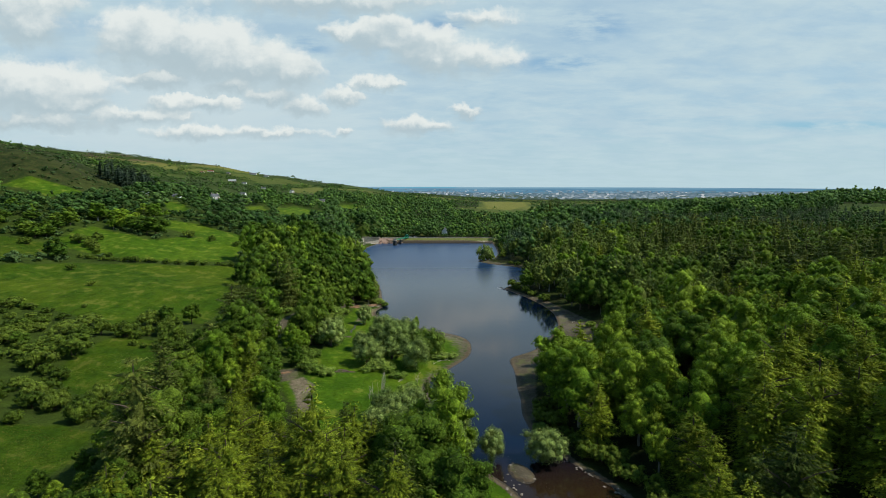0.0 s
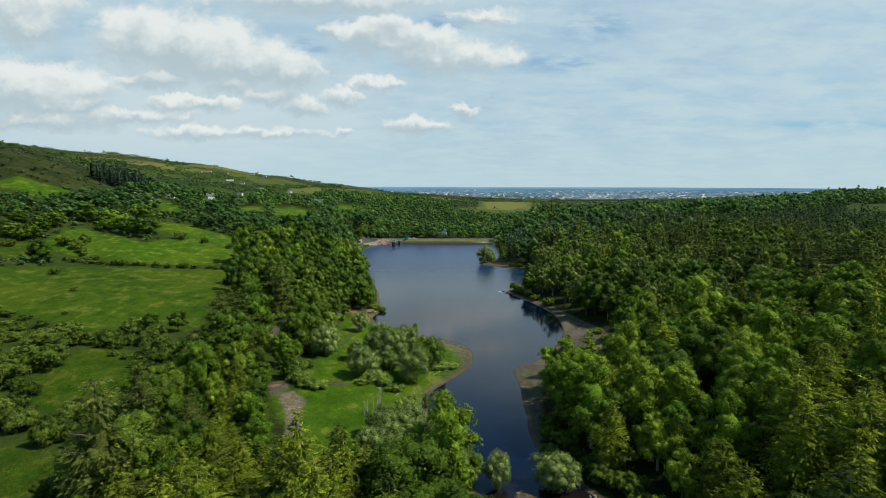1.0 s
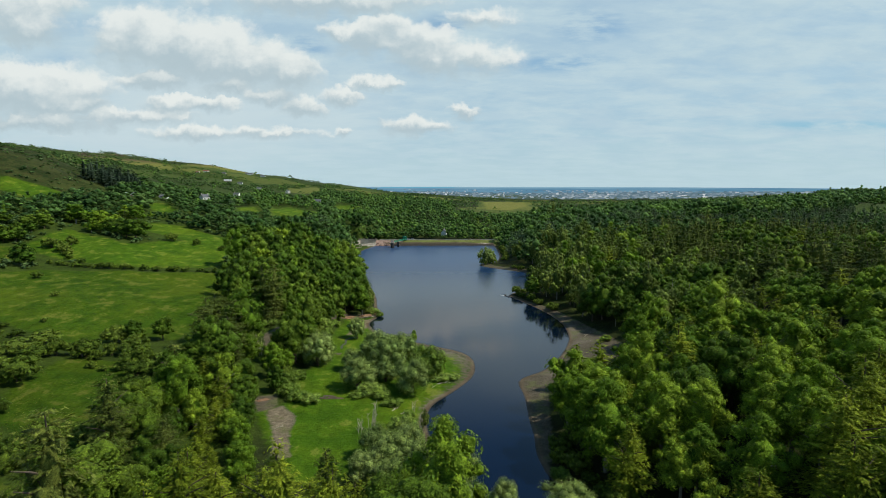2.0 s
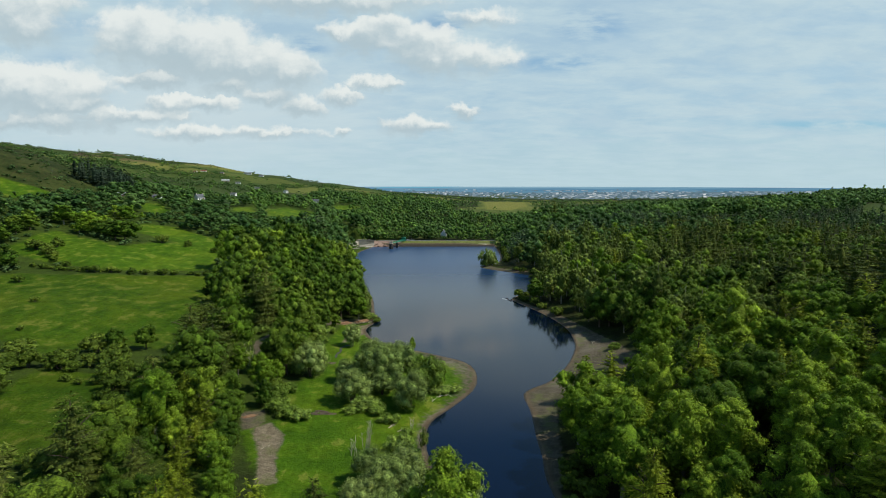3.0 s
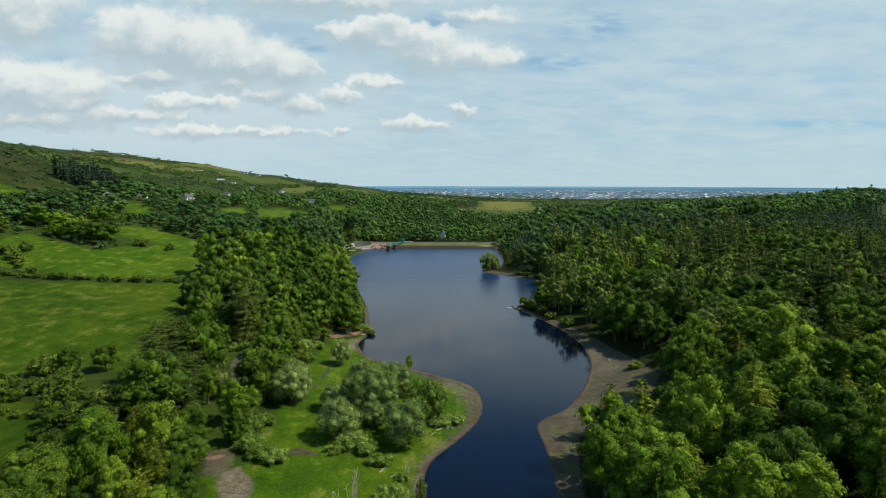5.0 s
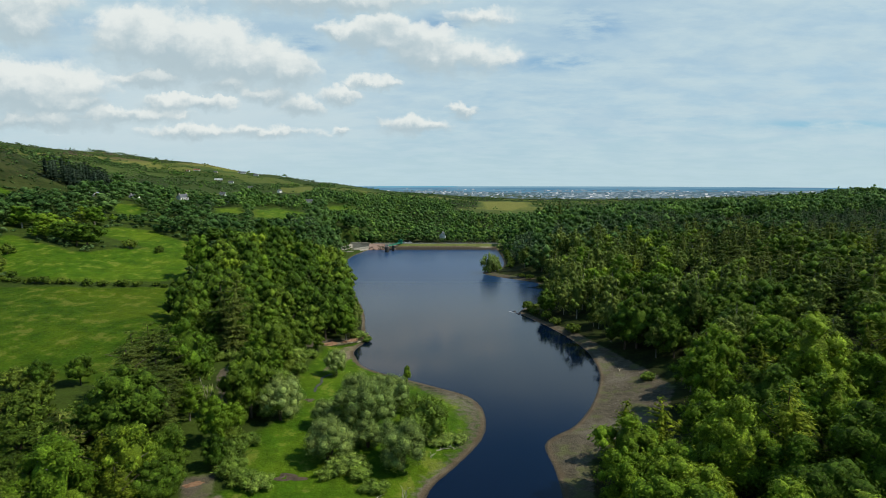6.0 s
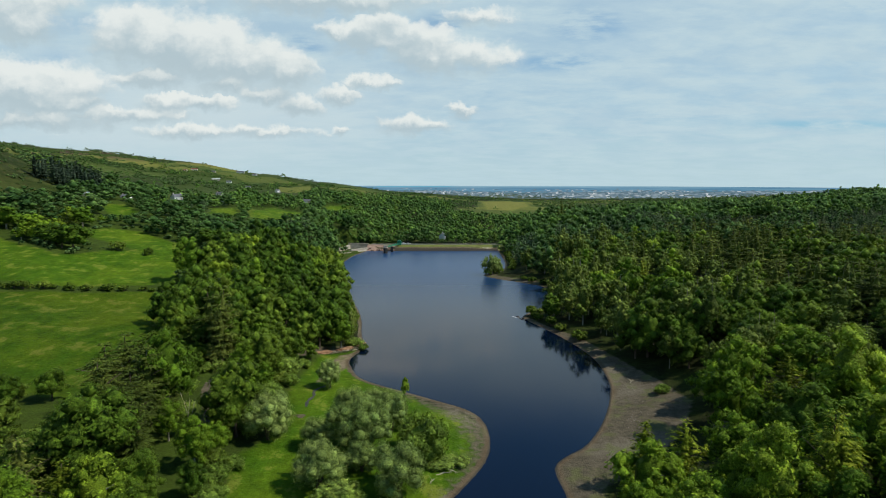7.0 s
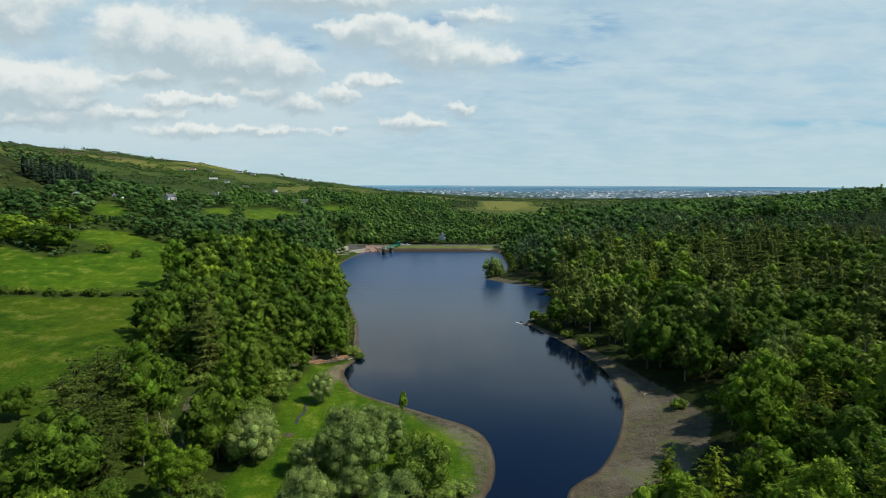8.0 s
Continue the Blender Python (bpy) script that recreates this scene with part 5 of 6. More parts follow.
def make_rock_face(x, y, wide, high):
    """A bare reddish bank that shows between the trees on the slope."""
    z = float(ground_height(np.array([x]), np.array([y]))[0])
    bm = bmesh.new()
    bmesh.ops.create_icosphere(bm, subdivisions=3, radius=1)
    for v in bm.verts:
        n = noise.noise(v.co * 1.7) * 0.35 + noise.noise(v.co * 4.5) * 0.14
        v.co = Vector((v.co.x * wide * (1 + n), v.co.y * wide * 0.7 * (1 + n), v.co.z * high * (1 + n) + high * 0.3))
    rock = part("rock_face", bm, BARE_EARTH)
    rock.matrix_basis = pose(x, y, z)
    tagged(rock, "bare reddish rock bank showing between trees", "rock")
    for back in range(6):
        PLANTED.append((x - 0.46 * 3.2 * back, y - 3.2 * back, 4.0))


make_rock_face(121, 262, 2.4, 4.0)
for x, y, scale in ((-36.5, 284, 0.75), (-35.5, 289, 0.8), (-37, 293, 0.85), (-38, 298, 0.8), (-39, 303, 0.9), (-41, 309, 0.85)):
    single("birch_tree", x, y, scale, 1.0, int(y) % 3, "pale-stemmed birch at the lake's edge", 3.0, "middle")


def make_earth_bank(x, y, long, deep, high, turn):
    """A low eroded bank of bare orange-brown earth."""
    z = float(ground_height(np.array([x]), np.array([y]))[0])
    bm = bmesh.new()
    bmesh.ops.create_icosphere(bm, subdivisions=3, radius=1)
    for v in bm.verts:
        n = noise.noise(v.co * 2.1 + Vector((x, y, 0))) * 0.4 + noise.noise(v.co * 6.0) * 0.12
        v.co = Vector((v.co.x * long * (1 + n), v.co.y * deep * (1 + n), v.co.z * high * (1 + n)))
    bank = part("earth_bank", bm, BARE_EARTH)
    bank.matrix_basis = pose(x, y, z - 0.1, 0, 0, turn)
    tagged(bank, "eroded bank of bare orange-brown earth by the shore", "earth bank")


make_earth_bank(-43, 268, 4.0, 1.2, 0.8, 38)
make_earth_bank(-36.5, 275.5, 4.2, 1.1, 0.8, 42)
make_earth_bank(-31, 283, 3.0, 0.9, 0.7, 70)
make_earth_bank(-49, 168, 2.2, 1.0, 0.25, 20)

# ---- woods ----
wood_rng = np.random.default_rng(5)


def field_noise(x, y, size, seed):
    """Smooth noise between nought and one over the plan."""
    return np.array([0.5 + 0.5 * noise.noise(Vector((a / size, b / size, seed))) for a, b in zip(x, y)])


def in_sight(x, y, top):
    """Whether the top of a tree shows over the land from high above the inlet."""
    seen = np.zeros(len(x), bool)
    for ey in (0.0, 45.0, 87.0):
        clear = (np.abs(x) < 0.84 * (y - ey) + 14) & (y - ey > 12)
        for s in np.linspace(0.15, 0.96, 22):
            px, py, pz = x * s, ey + (y - ey) * s, 60 + (top - 60) * s
            clear &= base_height(px, py) + (5.0 if 0.4 < s < 0.9 and ey < 90 else 0.0) * (py > 640) < pz + 1.0
        seen |= clear
    return seen


def jittered(x0, x1, y0, y1, gap):
    gx, gy = np.meshgrid(np.arange(x0, x1, gap), np.arange(y0, y1, gap))
    gx = gx + (np.arange(gx.shape[0]) % 2)[:, None] * gap / 2
    return gx.ravel() + wood_rng.uniform(-0.38, 0.38, gx.size) * gap, gy.ravel() + wood_rng.uniform(-0.38, 0.38, gx.size) * gap


def candidates():
    """Places for trees: near woods on a close mesh, far ones on a wider one; none on open land, beach or water."""
    bands = [jittered(-260, 14, 66, 250, 6.8), jittered(14, 260, 66, 250, 9.0), jittered(-330, -110, 250, 430, 7.4), jittered(-110, 14, 250, 430, 8.4), jittered(14, 330, 250, 430, 8.8), jittered(-520, 520, 430, 640, 8.6),
             jittered(-700, 650, 640, 1150, 9.8), jittered(-1700, 1100, 1150, 2150, 15.0)]
    hedge_lines = jittered(-1500, -120, 800, 2000, 7.0)
    _, gap = patchwork(*hedge_lines)
    lines = (gap < 3.0) & farmland(*hedge_lines) & (field_noise(*hedge_lines, 90, 6.3) > 0.36)
    bands.append((hedge_lines[0][lines], hedge_lines[1][lines]))
    x, y = np.concatenate([b[0] for b in bands]), np.concatenate([b[1] for b in bands])
    keep = np.abs(x) < 0.86 * y + 12
    x, y = x[keep], y[keep]
    shore = shore_distance(x, y)
    keep = (shore > 4.0) & (blur(PASTURE, x, y, 3.0) < 0.5) & (blur([BEACH, FAR_SPIT, SPIT_SAND, MUD_TRACK], x, y, 5.0) < 0.12)
    keep &= ~((x > -72) & (x < 62) & (y > 585) & (y < 626)) & ~((x > 3) & (x < 20) & (y < 136)) & ~((x > -19) & (x < 5) & (y > 111) & (y < 152))      # dam and its foot
    keep &= ~((x > -100) & (x < -62) & (y > 552) & (y < 612))      # spillway
    keep &= ~((x < 0) & (x > -110) & (y > 430) & (y < 575) & (shore < 9))
    keep &= edge_distance(np.array([(-111, 309), (-159, 285.5), (-198, 288)]), x, y, False) > 7
    keep &= ~((x > 46) & (y > 425) & (y < 470) & (x < 52))
    keep &= edge_distance(np.array(LANE, float), x, y, False) > 3.0
    for hx, hy, *_ in HOUSES:
        keep &= np.hypot(x - hx, y - hy) > 9
    for fx, fy, reach in PLANTED:
        keep &= np.hypot(x - fx, y - fy) > reach
    x, y = x[keep], y[keep]
    # scrub on the heath, and hedges and copses among the far fields
    odds = np.ones(len(x))
    odds = np.where((blur([HEATH], x, y, 20.0) > 0.5) & ~inside(np.array(SPRUCE_STAND), x, y), 0.75, odds)
    which, gap = patchwork(x, y)
    hedge = (gap < np.where(y > 1150, 5, 4)) & (field_noise(x, y, 60, 2.5) > 0.45)
    copse = ((FIELD_WOODED[which] < np.where(y < 1350, 0.26, 0.12)) | (field_noise(x, y, 150, 8.1) > 0.68)) & (y < 1500)
    far = farmland(x, y)
    odds = np.where((x < -74) & (y < 245), np.where((x > -104) & (x < -82) & (y > 193), 0.2, 0.86), odds)
    odds = np.where((x < -115) & (y > 245) & (y < 640) & (blur([HEATH], x, y, 20.0) < 0.5), 0.92, odds)
    odds = np.where(far, np.where(hedge, 0.85, np.where(copse, 0.6, 0.010)), odds)
    odds = np.where(far & (y > 1150) & (x > -150), np.where(hedge, 0.9, np.where(FIELD_WOODED[which] < 0.5, 0.7, 0.02)), odds)
    keep = wood_rng.uniform(size=len(x)) < odds
    x, y = x[keep], y[keep]
    z = ground_height(x, y)
    keep = in_sight(x, y, z + 11)
    return x[keep], y[keep], z[keep]


def choose_kinds(x, y, z):
    """A mixture of kinds that changes from place to place, in drifts."""
    n = len(x)
    drift, other, dice = field_noise(x, y, 38, 0.0), field_noise(x, y, 55, 4.0), wood_rng.uniform(size=n)
    value = np.clip(0.5 * dice + 0.9 * (drift - 0.5) + 0.25, 0, 0.999)
    right, far = x > 15, y > 560
    kinds = np.empty(n, dtype=object)
    thicket = (x < -76) & (y < 245)
    tables = [
        (right & (y < 200), ("oak_tree", 0.20, "ash_tree", 0.50, "larch_tree", 0.82, "pine_tree", 0.92, "birch_tree", 1)),
        (right & (y >= 200) & (x < 125) & ~far, ("pine_tree", 0.16, "oak_tree", 0.36, "birch_tree", 0.74, "ash_tree", 0.90, "larch_tree", 1)),
        (right & (y >= 200) & (x >= 125) & ~far, ("pine_tree", 0.58, "oak_tree", 0.88, "birch_tree", 0.95, "larch_tree", 1)),
        (~right & (y < 138) & (x > -52), ("larch_tree", 0.50, "oak_tree", 0.68, "pine_tree", 0.8, "ash_tree", 1)),
        (~right & (y < 235) & ~thicket & ~((y < 138) & (x > -52)), ("larch_tree", 0.30, "ash_tree", 0.44, "oak_tree", 0.78, "pine_tree", 0.9, "hawthorn_bush", 1)),
        (thicket, ("hawthorn_bush", 0.72, "oak_tree", 0.84, "ash_tree", 1)),
        (~right & (y >= 235) & ~thicket & (x > -115) & ~far, ("oak_tree", 0.66, "ash_tree", 0.78, "pine_tree", 1)),
        (~right & (y >= 235) & ~thicket & (x <= -115) & ~far, ("oak_tree", 0.50, "hawthorn_bush", 0.74, "ash_tree", 0.94, "pine_tree", 1)),
        (far, ("oak_tree", 0.52, "ash_tree", 0.86, "larch_tree", 0.92, "hawthorn_bush", 1)),
    ]
    for where, table in tables:
        low = 0.0
        for kind, high in zip(table[0::2], table[1::2]):
            kinds[where & (value >= low) & (value < high)] = kind
            low = high
    farm = farmland(x, y)
    kinds[farm & (other < 0.62)] = "hawthorn_bush"
    kinds[(blur([HEATH], x, y, 20.0) > 0.5)] = "hawthorn_bush"
    small = np.abs(edge_of_fields(x, y)) < 5.5
    kinds[small & (x < -80) & (wood_rng.uniform(size=n) < 0.75)] = "hawthorn_bush"
    spruce = inside(np.array(SPRUCE_STAND), x, y)
    kinds[spruce] = "spruce_tree"
    return kinds


def edge_of_fields(x, y):
    best = np.full(len(x), 1e6)
    for p in PASTURE[2:9]:
        best = np.minimum(best, edge_distance(np.array(p, float), x, y))
    return best


FAR_MODELS = {(kind, v, detail): crown(kind, np.random.default_rng(900 + v), detail)[:2] for kind in KINDS for v in range(4) for detail in ("low", "hill", "far")}


def far_woods(name, label, x, y, z, kinds, scales, tall, turns, tints):
    """Woods too far off to count, as one object for each kind of tree."""
    for kind in KINDS:
        mine = np.flatnonzero(kinds == kind)
        if not len(mine):
            continue
        pieces, hues = [], []
        for i in mine:
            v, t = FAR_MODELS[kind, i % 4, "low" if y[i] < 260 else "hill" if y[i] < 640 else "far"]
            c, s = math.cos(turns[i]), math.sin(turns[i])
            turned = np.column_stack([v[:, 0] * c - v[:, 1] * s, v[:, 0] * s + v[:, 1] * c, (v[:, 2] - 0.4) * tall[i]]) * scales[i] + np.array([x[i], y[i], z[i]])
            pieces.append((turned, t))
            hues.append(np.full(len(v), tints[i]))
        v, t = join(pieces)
        ob = new(kind.replace("_tree", "_woods").replace("_bush", "_hedges"), mesh_of(kind + "_woods", v, t, [LEAF_HAZED[kind]], tints=np.concatenate(hues)))
        tagged(ob, "distant " + label + " of " + TREE_LABELS[kind].split(" with ")[0].split(" in ")[0] + "s on the slopes", "woods", kind="stuff")


OPEN_HOUSES = [(-234, 575), (-182, 842), (-294, 826), (2, 668)]


def scrub_limit(x, y, z, kinds):
    """Below the hillside fields only scrub grows, so low that they lie open to the valley: how large each tree may be."""
    limit = np.full(len(x), 9.0)
    tall = np.array([KINDS[k][0] for k in kinds]) * 0.72
    for p in (HOUSE_FIELD, FAR_FIELD, STRIP_FIELD, GATE_FIELD, BANK_FIELD, CROFT_FIELD, RIDGE_FIELD) + tuple([(hx - 7, hy - 3), (hx + 7, hy - 3), (hx + 7, hy + 3), (hx - 7, hy + 3)] for hx, hy in OPEN_HOUSES):
        p = np.array(p, float)
        px, py = (p[:, 0] / (p[:, 1] - 45)), p[:, 1]
        cx, cy = p[:, 0].mean(), p[:, 1].mean()
        near = p[p[:, 1] < cy + 4]
        ny = near[:, 1].mean()
        nz = float(ground_height(np.array([cx * ny / cy]), np.array([ny]))[0])
        below = (y < ny + 2) & (y > 330) & (x / (y - 45) > px.min()) & (x / (y - 45) < px.max())
        sight = 60 + (nz + 1.0 - 60) * (y - 45) / (ny - 45)
        limit = np.where(below, np.minimum(limit, (sight - z) / tall), limit)
    return limit


def make_woods():
    x, y, z = candidates()
    kinds = choose_kinds(x, y, z)
    n = len(x)
    scales = np.clip(np.exp(wood_rng.normal(0.0, 0.24, n)), 0.62, 1.45)
    scales = np.where(kinds == "hawthorn_bush", scales * wood_rng.uniform(0.75, 1.25, n), scales)
    scales = np.where((kinds == "hawthorn_bush") & (x < -76) & (y > 128) & (y < 245), scales * np.where(y > 180, 1.0, 1.3), scales)
    scales = np.where((kinds != "hawthorn_bush") & (x < -70) & (y < 245), scales * 0.6, scales)
    scales = np.where(((x < -58) & (y < 126)) | ((x < -70) & (y < 152)), np.minimum(scales, np.where(kinds == "hawthorn_bush", 1.0, 0.38)), scales)
    scales = np.where((kinds != "hawthorn_bush") & (x < -115) & (y < 640), scales * 0.98, scales)
    scales = np.where((blur([HEATH], x, y, 20.0) > 0.5), scales * wood_rng.uniform(0.35, 0.85, n), scales)
    scales = np.where(farmland(x, y) & (kinds != "hawthorn_bush"), scales * 0.6, scales)
    scales = np.where((x > -60) & (x < -19) & (y > 110) & (y < 150), np.minimum(scales, 0.78) * 0.85, scales)
    scales = np.where((kinds == "pine_tree") & (x > 125), np.minimum(scales, 1.0), scales)
    scales = np.where(kinds == "spruce_tree", wood_rng.uniform(1.35, 1.7, n), scales)
    scales = np.where((x > 14) & (y < 430), np.minimum(scales * 1.13, np.where(x > 90, 1.18, 1.4)), scales)
    scales = np.where((x > 190) & (y > 250) & (y < 560), scales * 0.5, scales)
    open_edge = np.minimum(shore_distance(x, y), np.minimum(signed(BEACH, x, y), signed(MEADOW, x, y)))
    half = np.array([KINDS[k][1] for k in kinds])
    scales = np.minimum(scales, np.where((x > 14) & (y > 240), np.maximum((open_edge + 2.0) / half * 1.25, 0.55), np.maximum((open_edge + 1.5) / half * 0.95, 0.35)))
    scales = np.where((y > 640) & (kinds != "hawthorn_bush") & (x > -200), scales * 0.95, scales)
    scales = np.where((y > 1150), scales * 1.2, scales)
    stunted = (scales < 0.5) & (x > 14) & (y < 430) & (kinds != "hawthorn_bush")
    kinds[stunted], scales[stunted] = "hawthorn_bush", np.clip(open_edge[stunted] / 3.2, 0.4, 0.9)
    turns, tints = wood_rng.uniform(0, 2 * np.pi, n), wood_rng.uniform(size=n)
    scales = np.minimum(scales, scrub_limit(x, y, z, kinds))
    grown = scales > 0.16
    x, y, z, kinds, scales, turns, tints = (v[grown] for v in (x, y, z, kinds, scales, turns, tints))
    n = len(x)
    tall = wood_rng.uniform(0.88, 1.12, n) * np.where((x < -115) & (y < 640), 0.66, np.where(y > 620, 0.84, np.where(x > 90, 0.9, 1.0)))
    off = np.hypot(x, y - 45)
    counts = {"hawthorn_bush": sum(ob.parent is None and ob.name.startswith("hawthorn_bush") for ob in scene.objects)}
    alone = np.zeros(n, bool)
    for i in np.argsort(off):
        detail = "near" if off[i] < 126 else "middle" if off[i] < 220 else "low"
        kind = kinds[i]
        if off[i] > 430 or counts.get(kind, 0) >= 300:
            continue
        counts[kind] = counts.get(kind, 0) + 1
        alone[i] = True
        plant(kind, detail, x[i], y[i], z[i], scales[i], tall[i], math.degrees(turns[i]), i % 3, group=kind.replace("_", " ") + "s of the valley woods")
    rest = ~alone
    far_woods("woods", "mass", x[rest], y[rest], z[rest], kinds[rest], scales[rest], tall[rest], turns[rest], tints[rest])


make_woods()

# ---- small things on the shore and in the meadow ----
def height_at(x, y):
    return float(ground_height(np.array([x]), np.array([y]))[0])


def make_snag(x, y, high, stems, seed, label):
    """A dead tree: bare bleached stems with a few side twigs."""
    rng = random.Random(seed)
    z = height_at(x, y)
    snag = tagged(new("dead_tree"), label, "dead tree")
    for _ in range(stems):
        w, lean = rng.uniform(0, 6.28), rng.uniform(0.05, 0.3)
        h = high * rng.uniform(0.6, 1.0)
        ox, oy = rng.uniform(-0.8, 0.8), rng.uniform(-0.8, 0.8)
        line = [Vector((ox + math.cos(w) * lean * h * s + rng.uniform(-0.1, 0.1), oy + math.sin(w) * lean * h * s + rng.uniform(-0.1, 0.1), h * s - 0.3)) for s in (0, 0.3, 0.6, 0.85, 1.0)]
        stem = part("stem", tube(bmesh.new(), line, (0.065, 0.055, 0.045, 0.03, 0.012), 5), DEAD_WOOD, snag)
        for _ in range(4):
            a = line[rng.choice((1, 2, 3))]
            v = rng.uniform(0, 6.28)
            b = a + Vector((math.cos(v) * 0.7, math.sin(v) * 0.7, rng.uniform(0.4, 1.0)))
            part("twig", tube(bmesh.new(), [a, (a + b) / 2 + Vector((0, 0, 0.1)), b], (0.05, 0.035, 0.012), 4), DEAD_WOOD, stem)
    snag.matrix_basis = pose(x, y, z)


def make_log(x, y, long, thick, turn, seed, label="bleached fallen branch lying on the shore"):
    rng = random.Random(seed)
    z = height_at(x, y)
    log = tagged(new("fallen_branch"), label, "fallen branch")
    line = [Vector((long * (s - 0.5), rng.uniform(-0.25, 0.25), thick * 0.7 + rng.uniform(0, 0.25) * (0.2 < s < 0.9))) for s in (0, 0.25, 0.5, 0.75, 1.0)]
    part("stem", tube(bmesh.new(), line, [thick * f for f in (1, 0.9, 0.75, 0.5, 0.2)], 6), DEAD_WOOD, log)
    for i in range(4):
        a = line[rng.choice((1, 2, 3))]
        b = a + Vector((rng.uniform(0.2, 1.0), rng.choice((-1, 1)) * rng.uniform(0.4, 1.2), rng.uniform(0.1, 0.9)))
        part("twig", tube(bmesh.new(), [a, b], (thick * 0.45, thick * 0.1), 5), DEAD_WOOD, log)
    log.matrix_basis = pose(x, y, z, 0, 0, turn)


def make_stone(x, y, size, seed, mat, label):
    rng = random.Random(seed)
    bm = bmesh.new()
    bmesh.ops.create_icosphere(bm, subdivisions=1, radius=size)
    for v in bm.verts:
        v.co = Vector((v.co.x * rng.uniform(0.75, 1.25), v.co.y * rng.uniform(0.75, 1.25), v.co.z * rng.uniform(0.45, 0.75)))
    stone = part("stone", bm, mat)
    stone.matrix_basis = pose(x, y, max(height_at(x, y), -0.25) + size * 0.2, 0, 0, rng.uniform(0, 360))
    tagged(stone, label, "stone", "stones along the water's edge")


make_snag(-17.5, 152, 7.5, 11, 1, "cluster of bleached bare stems in the meadow")
make_snag(-20, 150.5, 5.0, 4, 2, "cluster of bleached bare stems in the meadow")
make_snag(-8.5, 165.5, 4.0, 3, 3, "broken bleached dead tree by the shore")
make_snag(-5.0, 156, 4.5, 3, 4, "half-dead leaning bare stems at the water")
make_snag(-62, 205, 9.0, 3, 5, "tall bare dead stems among trees beside the lane")
for i, (x, y, long, thick, turn) in enumerate(((-0.5, 186.5, 3.4, 0.13, 20), (1.5, 187.5, 2.4, 0.1, -35), (-13, 166, 2.6, 0.1, 60), (-10.5, 163.8, 2.0, 0.09, 10), (-3, 183.5, 1.8, 0.09, 80), (24.5, 104.5, 3.0, 0.12, 40),
                                               (20.5, 107, 2.2, 0.1, -20), (-31.5, 276.5, 4.0, 0.16, 30), (-36, 274, 3.5, 0.14, -10), (-40, 271, 3.0, 0.12, 15), (-40, 152, 2.2, 0.08, 35), (57, 241, 3.2, 0.1, 70))):
    make_log(x, y, long, thick, turn, 40 + i)
stone_rng = random.Random(17)
for i in range(150):
    where = stone_rng.random()
    if where < 0.35:
        make_stone(stone_rng.uniform(12.5, 20.5), stone_rng.uniform(103, 119.5), stone_rng.uniform(0.12, 0.4), i, ROCK, "water-worn stone on the inlet's gravel bar")
    elif where < 0.5:
        s = stone_rng.random()
        make_stone(26.5 + 8.5 * s + stone_rng.uniform(-0.6, 1.2), 118 - 15 * s + stone_rng.uniform(-0.6, 0.6), stone_rng.uniform(0.15, 0.38), i, ROCK, "grey-brown stone along the inlet's bank")
    else:
        s = stone_rng.random()
        make_stone(45 + 16 * s + stone_rng.uniform(-3, 3), 203 + 40 * s + stone_rng.uniform(-5, 5), stone_rng.uniform(0.08, 0.22), i, ROCK, "small stone lying on the dry beach")


def make_ditch():
    """The narrow stream that winds through the meadow to the lake."""
    line = chaikin([(-33.5, 236), (-36, 234), (-37.5, 230), (-36.2, 227), (-37.4, 223), (-36.8, 219)], 2)
    bm = bmesh.new()
    rows = []
    for i, (x, y) in enumerate(line):
        d = line[min(i + 1, len(line) - 1)] - line[max(i - 1, 0)]
        side = np.array([d[1], -d[0]]) / max(np.hypot(*d), 1e-6) * (0.24 + 0.08 * math.sin(i * 1.7))
        rows.append([bm.verts.new((x + k * side[0], y + k * side[1], height_at(x + k * side[0], y + k * side[1]) + up)) for k, up in ((-1.6, 0.0), (-1, 0.07), (0, 0.02), (1, 0.07), (1.6, 0.0))])
    for a, b in zip(rows, rows[1:]):
        for i in range(4):
            bm.faces.new((a[i], a[i + 1], b[i + 1], b[i]))
    tagged(part("stream", bm, DARK_STONE), "narrow dark stream winding through the meadow", "stream", kind="structure")


make_ditch()


def make_mud(x, y, wide, deep, seed):
    """A trampled wet hollow in the grass, with a broken rim."""
    rng = random.Random(seed)
    bm = bmesh.new()
    rim = []
    for w in np.linspace(0, 2 * math.pi, 26, endpoint=False):
        r = 1 + 0.22 * math.sin(3 * w + seed) + rng.uniform(-0.16, 0.16)
        px, py = x + wide * r * math.cos(w), y + deep * r * math.sin(w)
        rim.append((bm.verts.new((px, py, height_at(px, py) + 0.03)), bm.verts.new((x + (px - x) * 0.6, y + (py - y) * 0.6, height_at(px, py) + 0.1)), bm.verts.new((x + (px - x) * 0.45, y + (py - y) * 0.45, height_at(x, y) + 0.05))))
    for a, b in zip(rim, rim[1:] + rim[:1]):
        bm.faces.new((a[0], b[0], b[1], a[1]))
        bm.faces.new((a[1], b[1], b[2], a[2]))
    bm.faces.new([c for _, _, c in rim])
    tagged(part("mud_patch", bm, MUD), "trampled wet brown mud hollow in the meadow", "mud patch", kind="structure")


MUD = rough_material("wet_brown_mud", (0.040, 0.028, 0.017), (0.095, 0.068, 0.042), 1.2, 0.55)
make_mud(-31.5, 172, 2.8, 1.5, 2)
make_mud(-37, 213, 1.4, 1.0, 5)


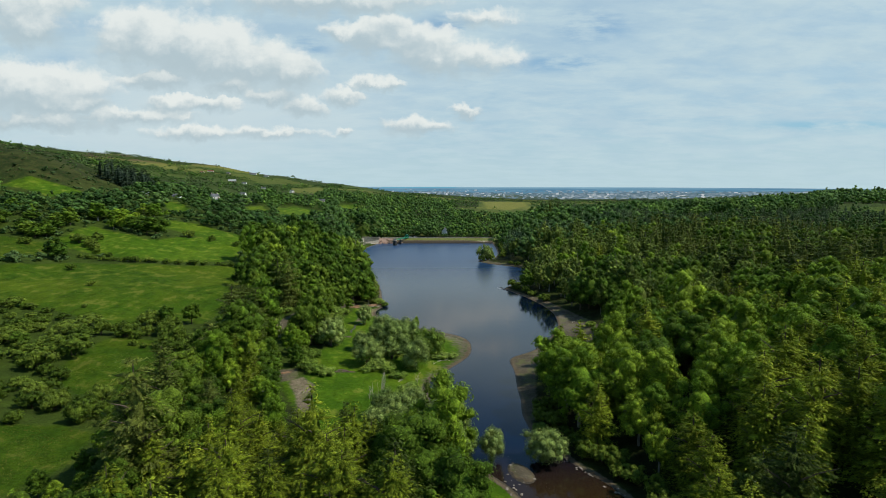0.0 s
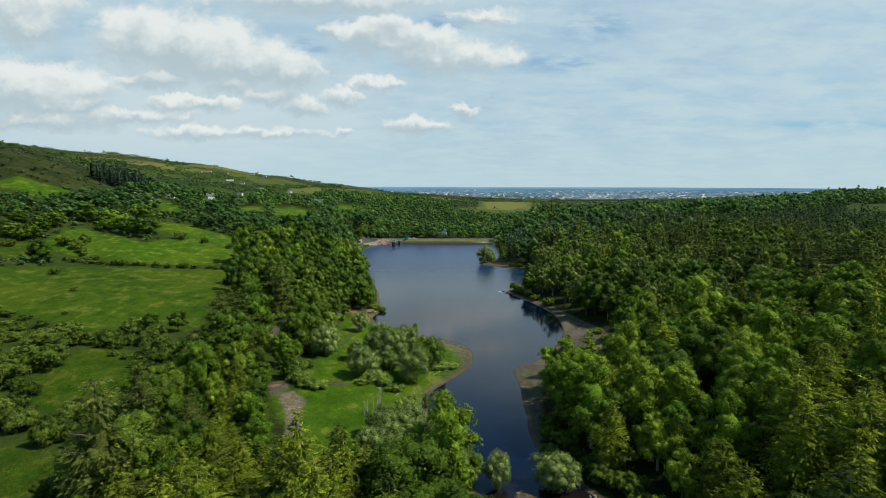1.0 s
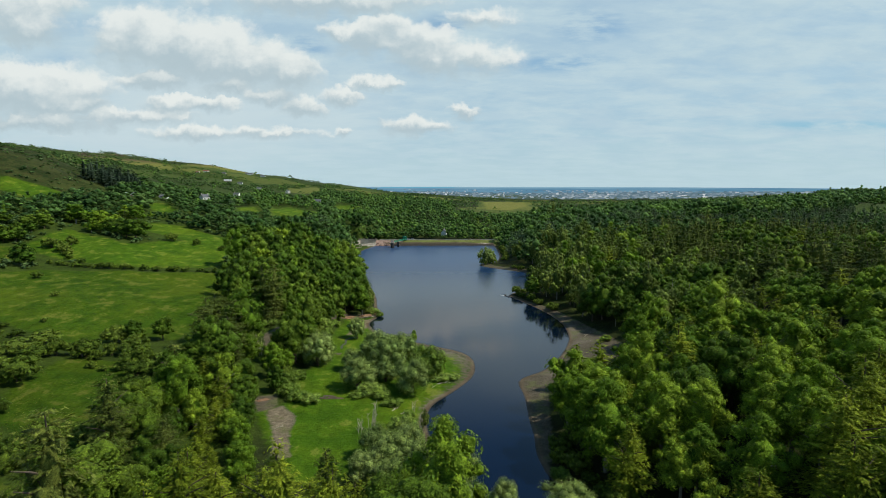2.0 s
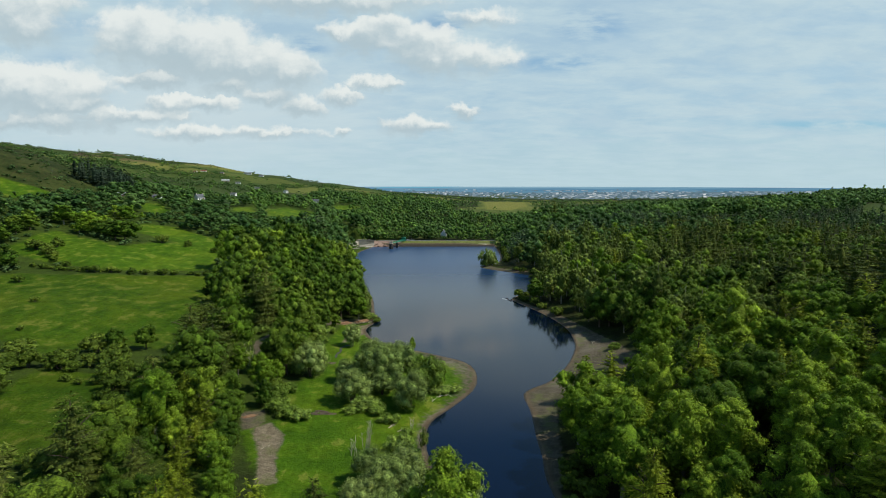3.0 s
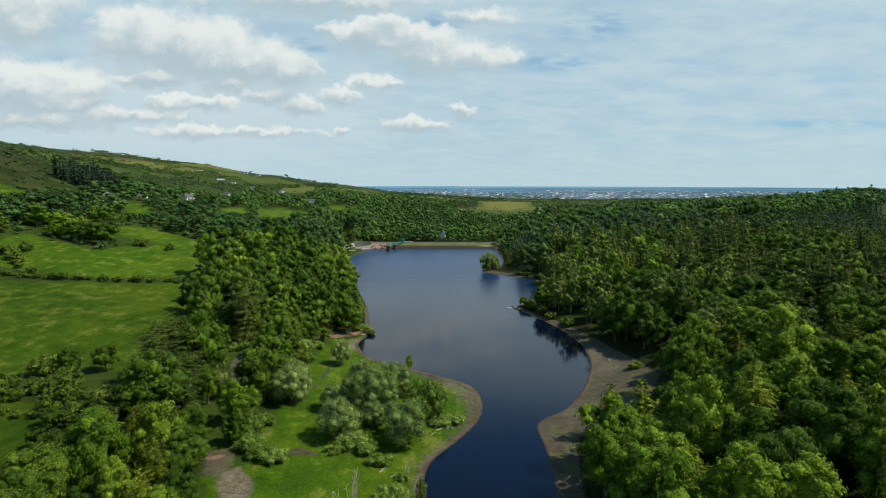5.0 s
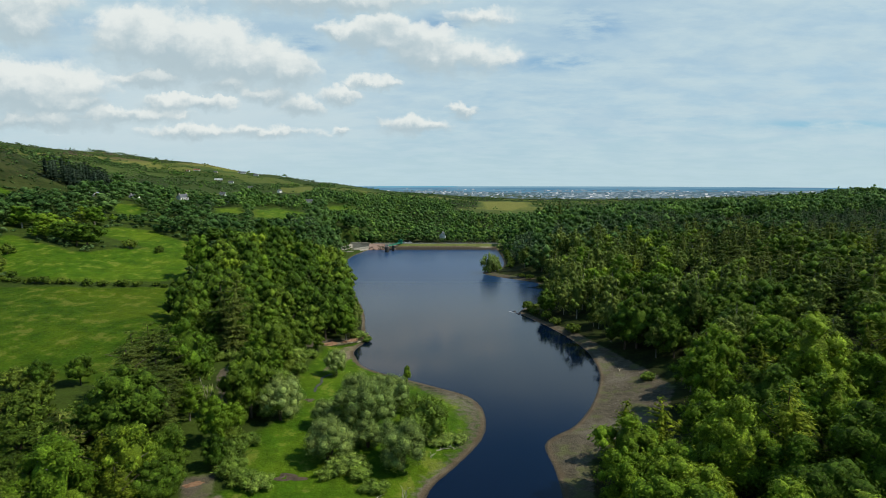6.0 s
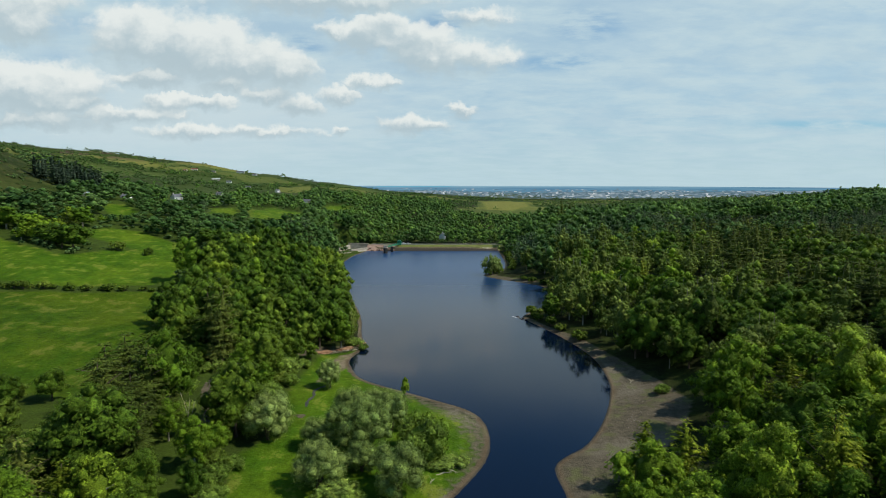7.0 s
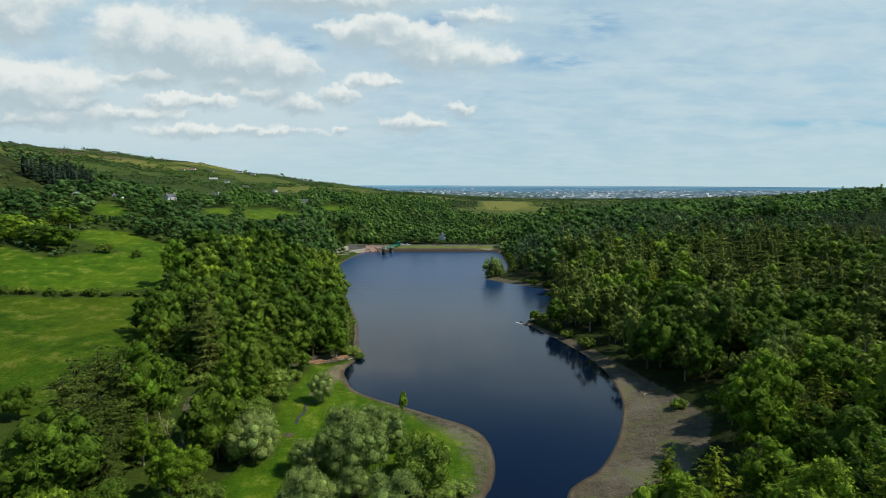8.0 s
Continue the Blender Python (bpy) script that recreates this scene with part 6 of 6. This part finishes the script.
def make_tussocks():
    """Rough grass: thousands of small tufts over the meadow and the pastures."""
    rng = np.random.default_rng(31)
    for name, polys, count, tall, low, high, label in (
            ("meadow_grass", [MEADOW], 4200, 0.13, (0.050, 0.100, 0.006), (0.092, 0.150, 0.010), "tufts of lush green meadow grass"),
            ("pasture_tussocks", [BIG_FIELD, SHEEP_FIELD, LOW_FIELD, NEAR_FIELD, HEDGE_FIELD], 4200, 0.17, (0.075, 0.105, 0.008), (0.170, 0.150, 0.040), "dry tussocks and rushes in rough pasture")):
        m, k = material(name)
        tint = k("ShaderNodeAttribute", attribute_name="tint").outputs["Fac"]
        finish(k, k.ramp(tint, (0.0, low), (1.0, high)), 0.7, specular=0.05)
        xs, ys = [], []
        for p in polys:
            p = np.array(p, float)
            n = int(count * (1.0 if len(polys) == 1 else 0.35 if p is not polys[0] else 0.8))
            x, y = rng.uniform(p[:, 0].min(), p[:, 0].max(), n), rng.uniform(p[:, 1].min(), p[:, 1].max(), n)
            ok = inside(p, x, y) & (shore_distance(x, y) > 5) & (field_noise(x, y, 9, 3.3) > 0.42)
            xs.append(x[ok])
            ys.append(y[ok])
        x, y = np.concatenate(xs), np.concatenate(ys)
        z = ground_height(x, y)
        at = np.repeat(np.column_stack([x, y, z + 0.02]), 5, axis=0)
        w = rng.uniform(0, 2 * np.pi, len(at))
        out = rng.uniform(0.1, 0.5, len(at)) * tall * 1.6
        h = tall * rng.uniform(0.4, 1.1, len(at))
        side = np.column_stack([-np.sin(w), np.cos(w), np.zeros(len(at))]) * (tall * 0.55)
        tip = at + np.column_stack([np.cos(w) * out, np.sin(w) * out, h])
        v = np.stack([at - side, at + side, tip], axis=1).reshape(-1, 3)
        tints = np.repeat(rng.uniform(size=len(x)), 15)
        tagged(new(name, mesh_of(name, v, np.arange(len(v)).reshape(-1, 3), [m], tints=tints)), label, "grass", kind="stuff")


make_tussocks()


def make_foam(x, y):
    """White water where a small inflow breaks over stones at the point."""
    rng = random.Random(6)
    bm = bmesh.new()
    ring = []
    for w in np.linspace(0, 2 * math.pi, 22, endpoint=False):
        r = 1 + 0.3 * math.sin(2 * w + 1) + rng.uniform(-0.2, 0.2)
        ring.append(bm.verts.new((1.7 * r * math.cos(w), 0.6 * r * math.sin(w), 0.02)))
    top = bm.verts.new((0.2, 0, 0.05))
    for a, b in zip(ring, ring[1:] + ring[:1]):
        bm.faces.new((a, b, top))
    foam = part("foam", bm, STEEL_SHED)
    foam.matrix_basis = pose(x, y, 0.0, 0, 0, -55)
    tagged(foam, "patch of white broken water at the rocky point", "foam", kind="stuff")


make_foam(33.6, 328)
for i, (x, y) in enumerate(((35.5, 325), (36.2, 323.5), (34.8, 327.5), (36.8, 326), (37.5, 322), (35.0, 329.5))):
    make_stone(x, y, 0.6 + 0.1 * (i % 3), 300 + i, DARK_STONE, "dark wet boulder at the rocky point")
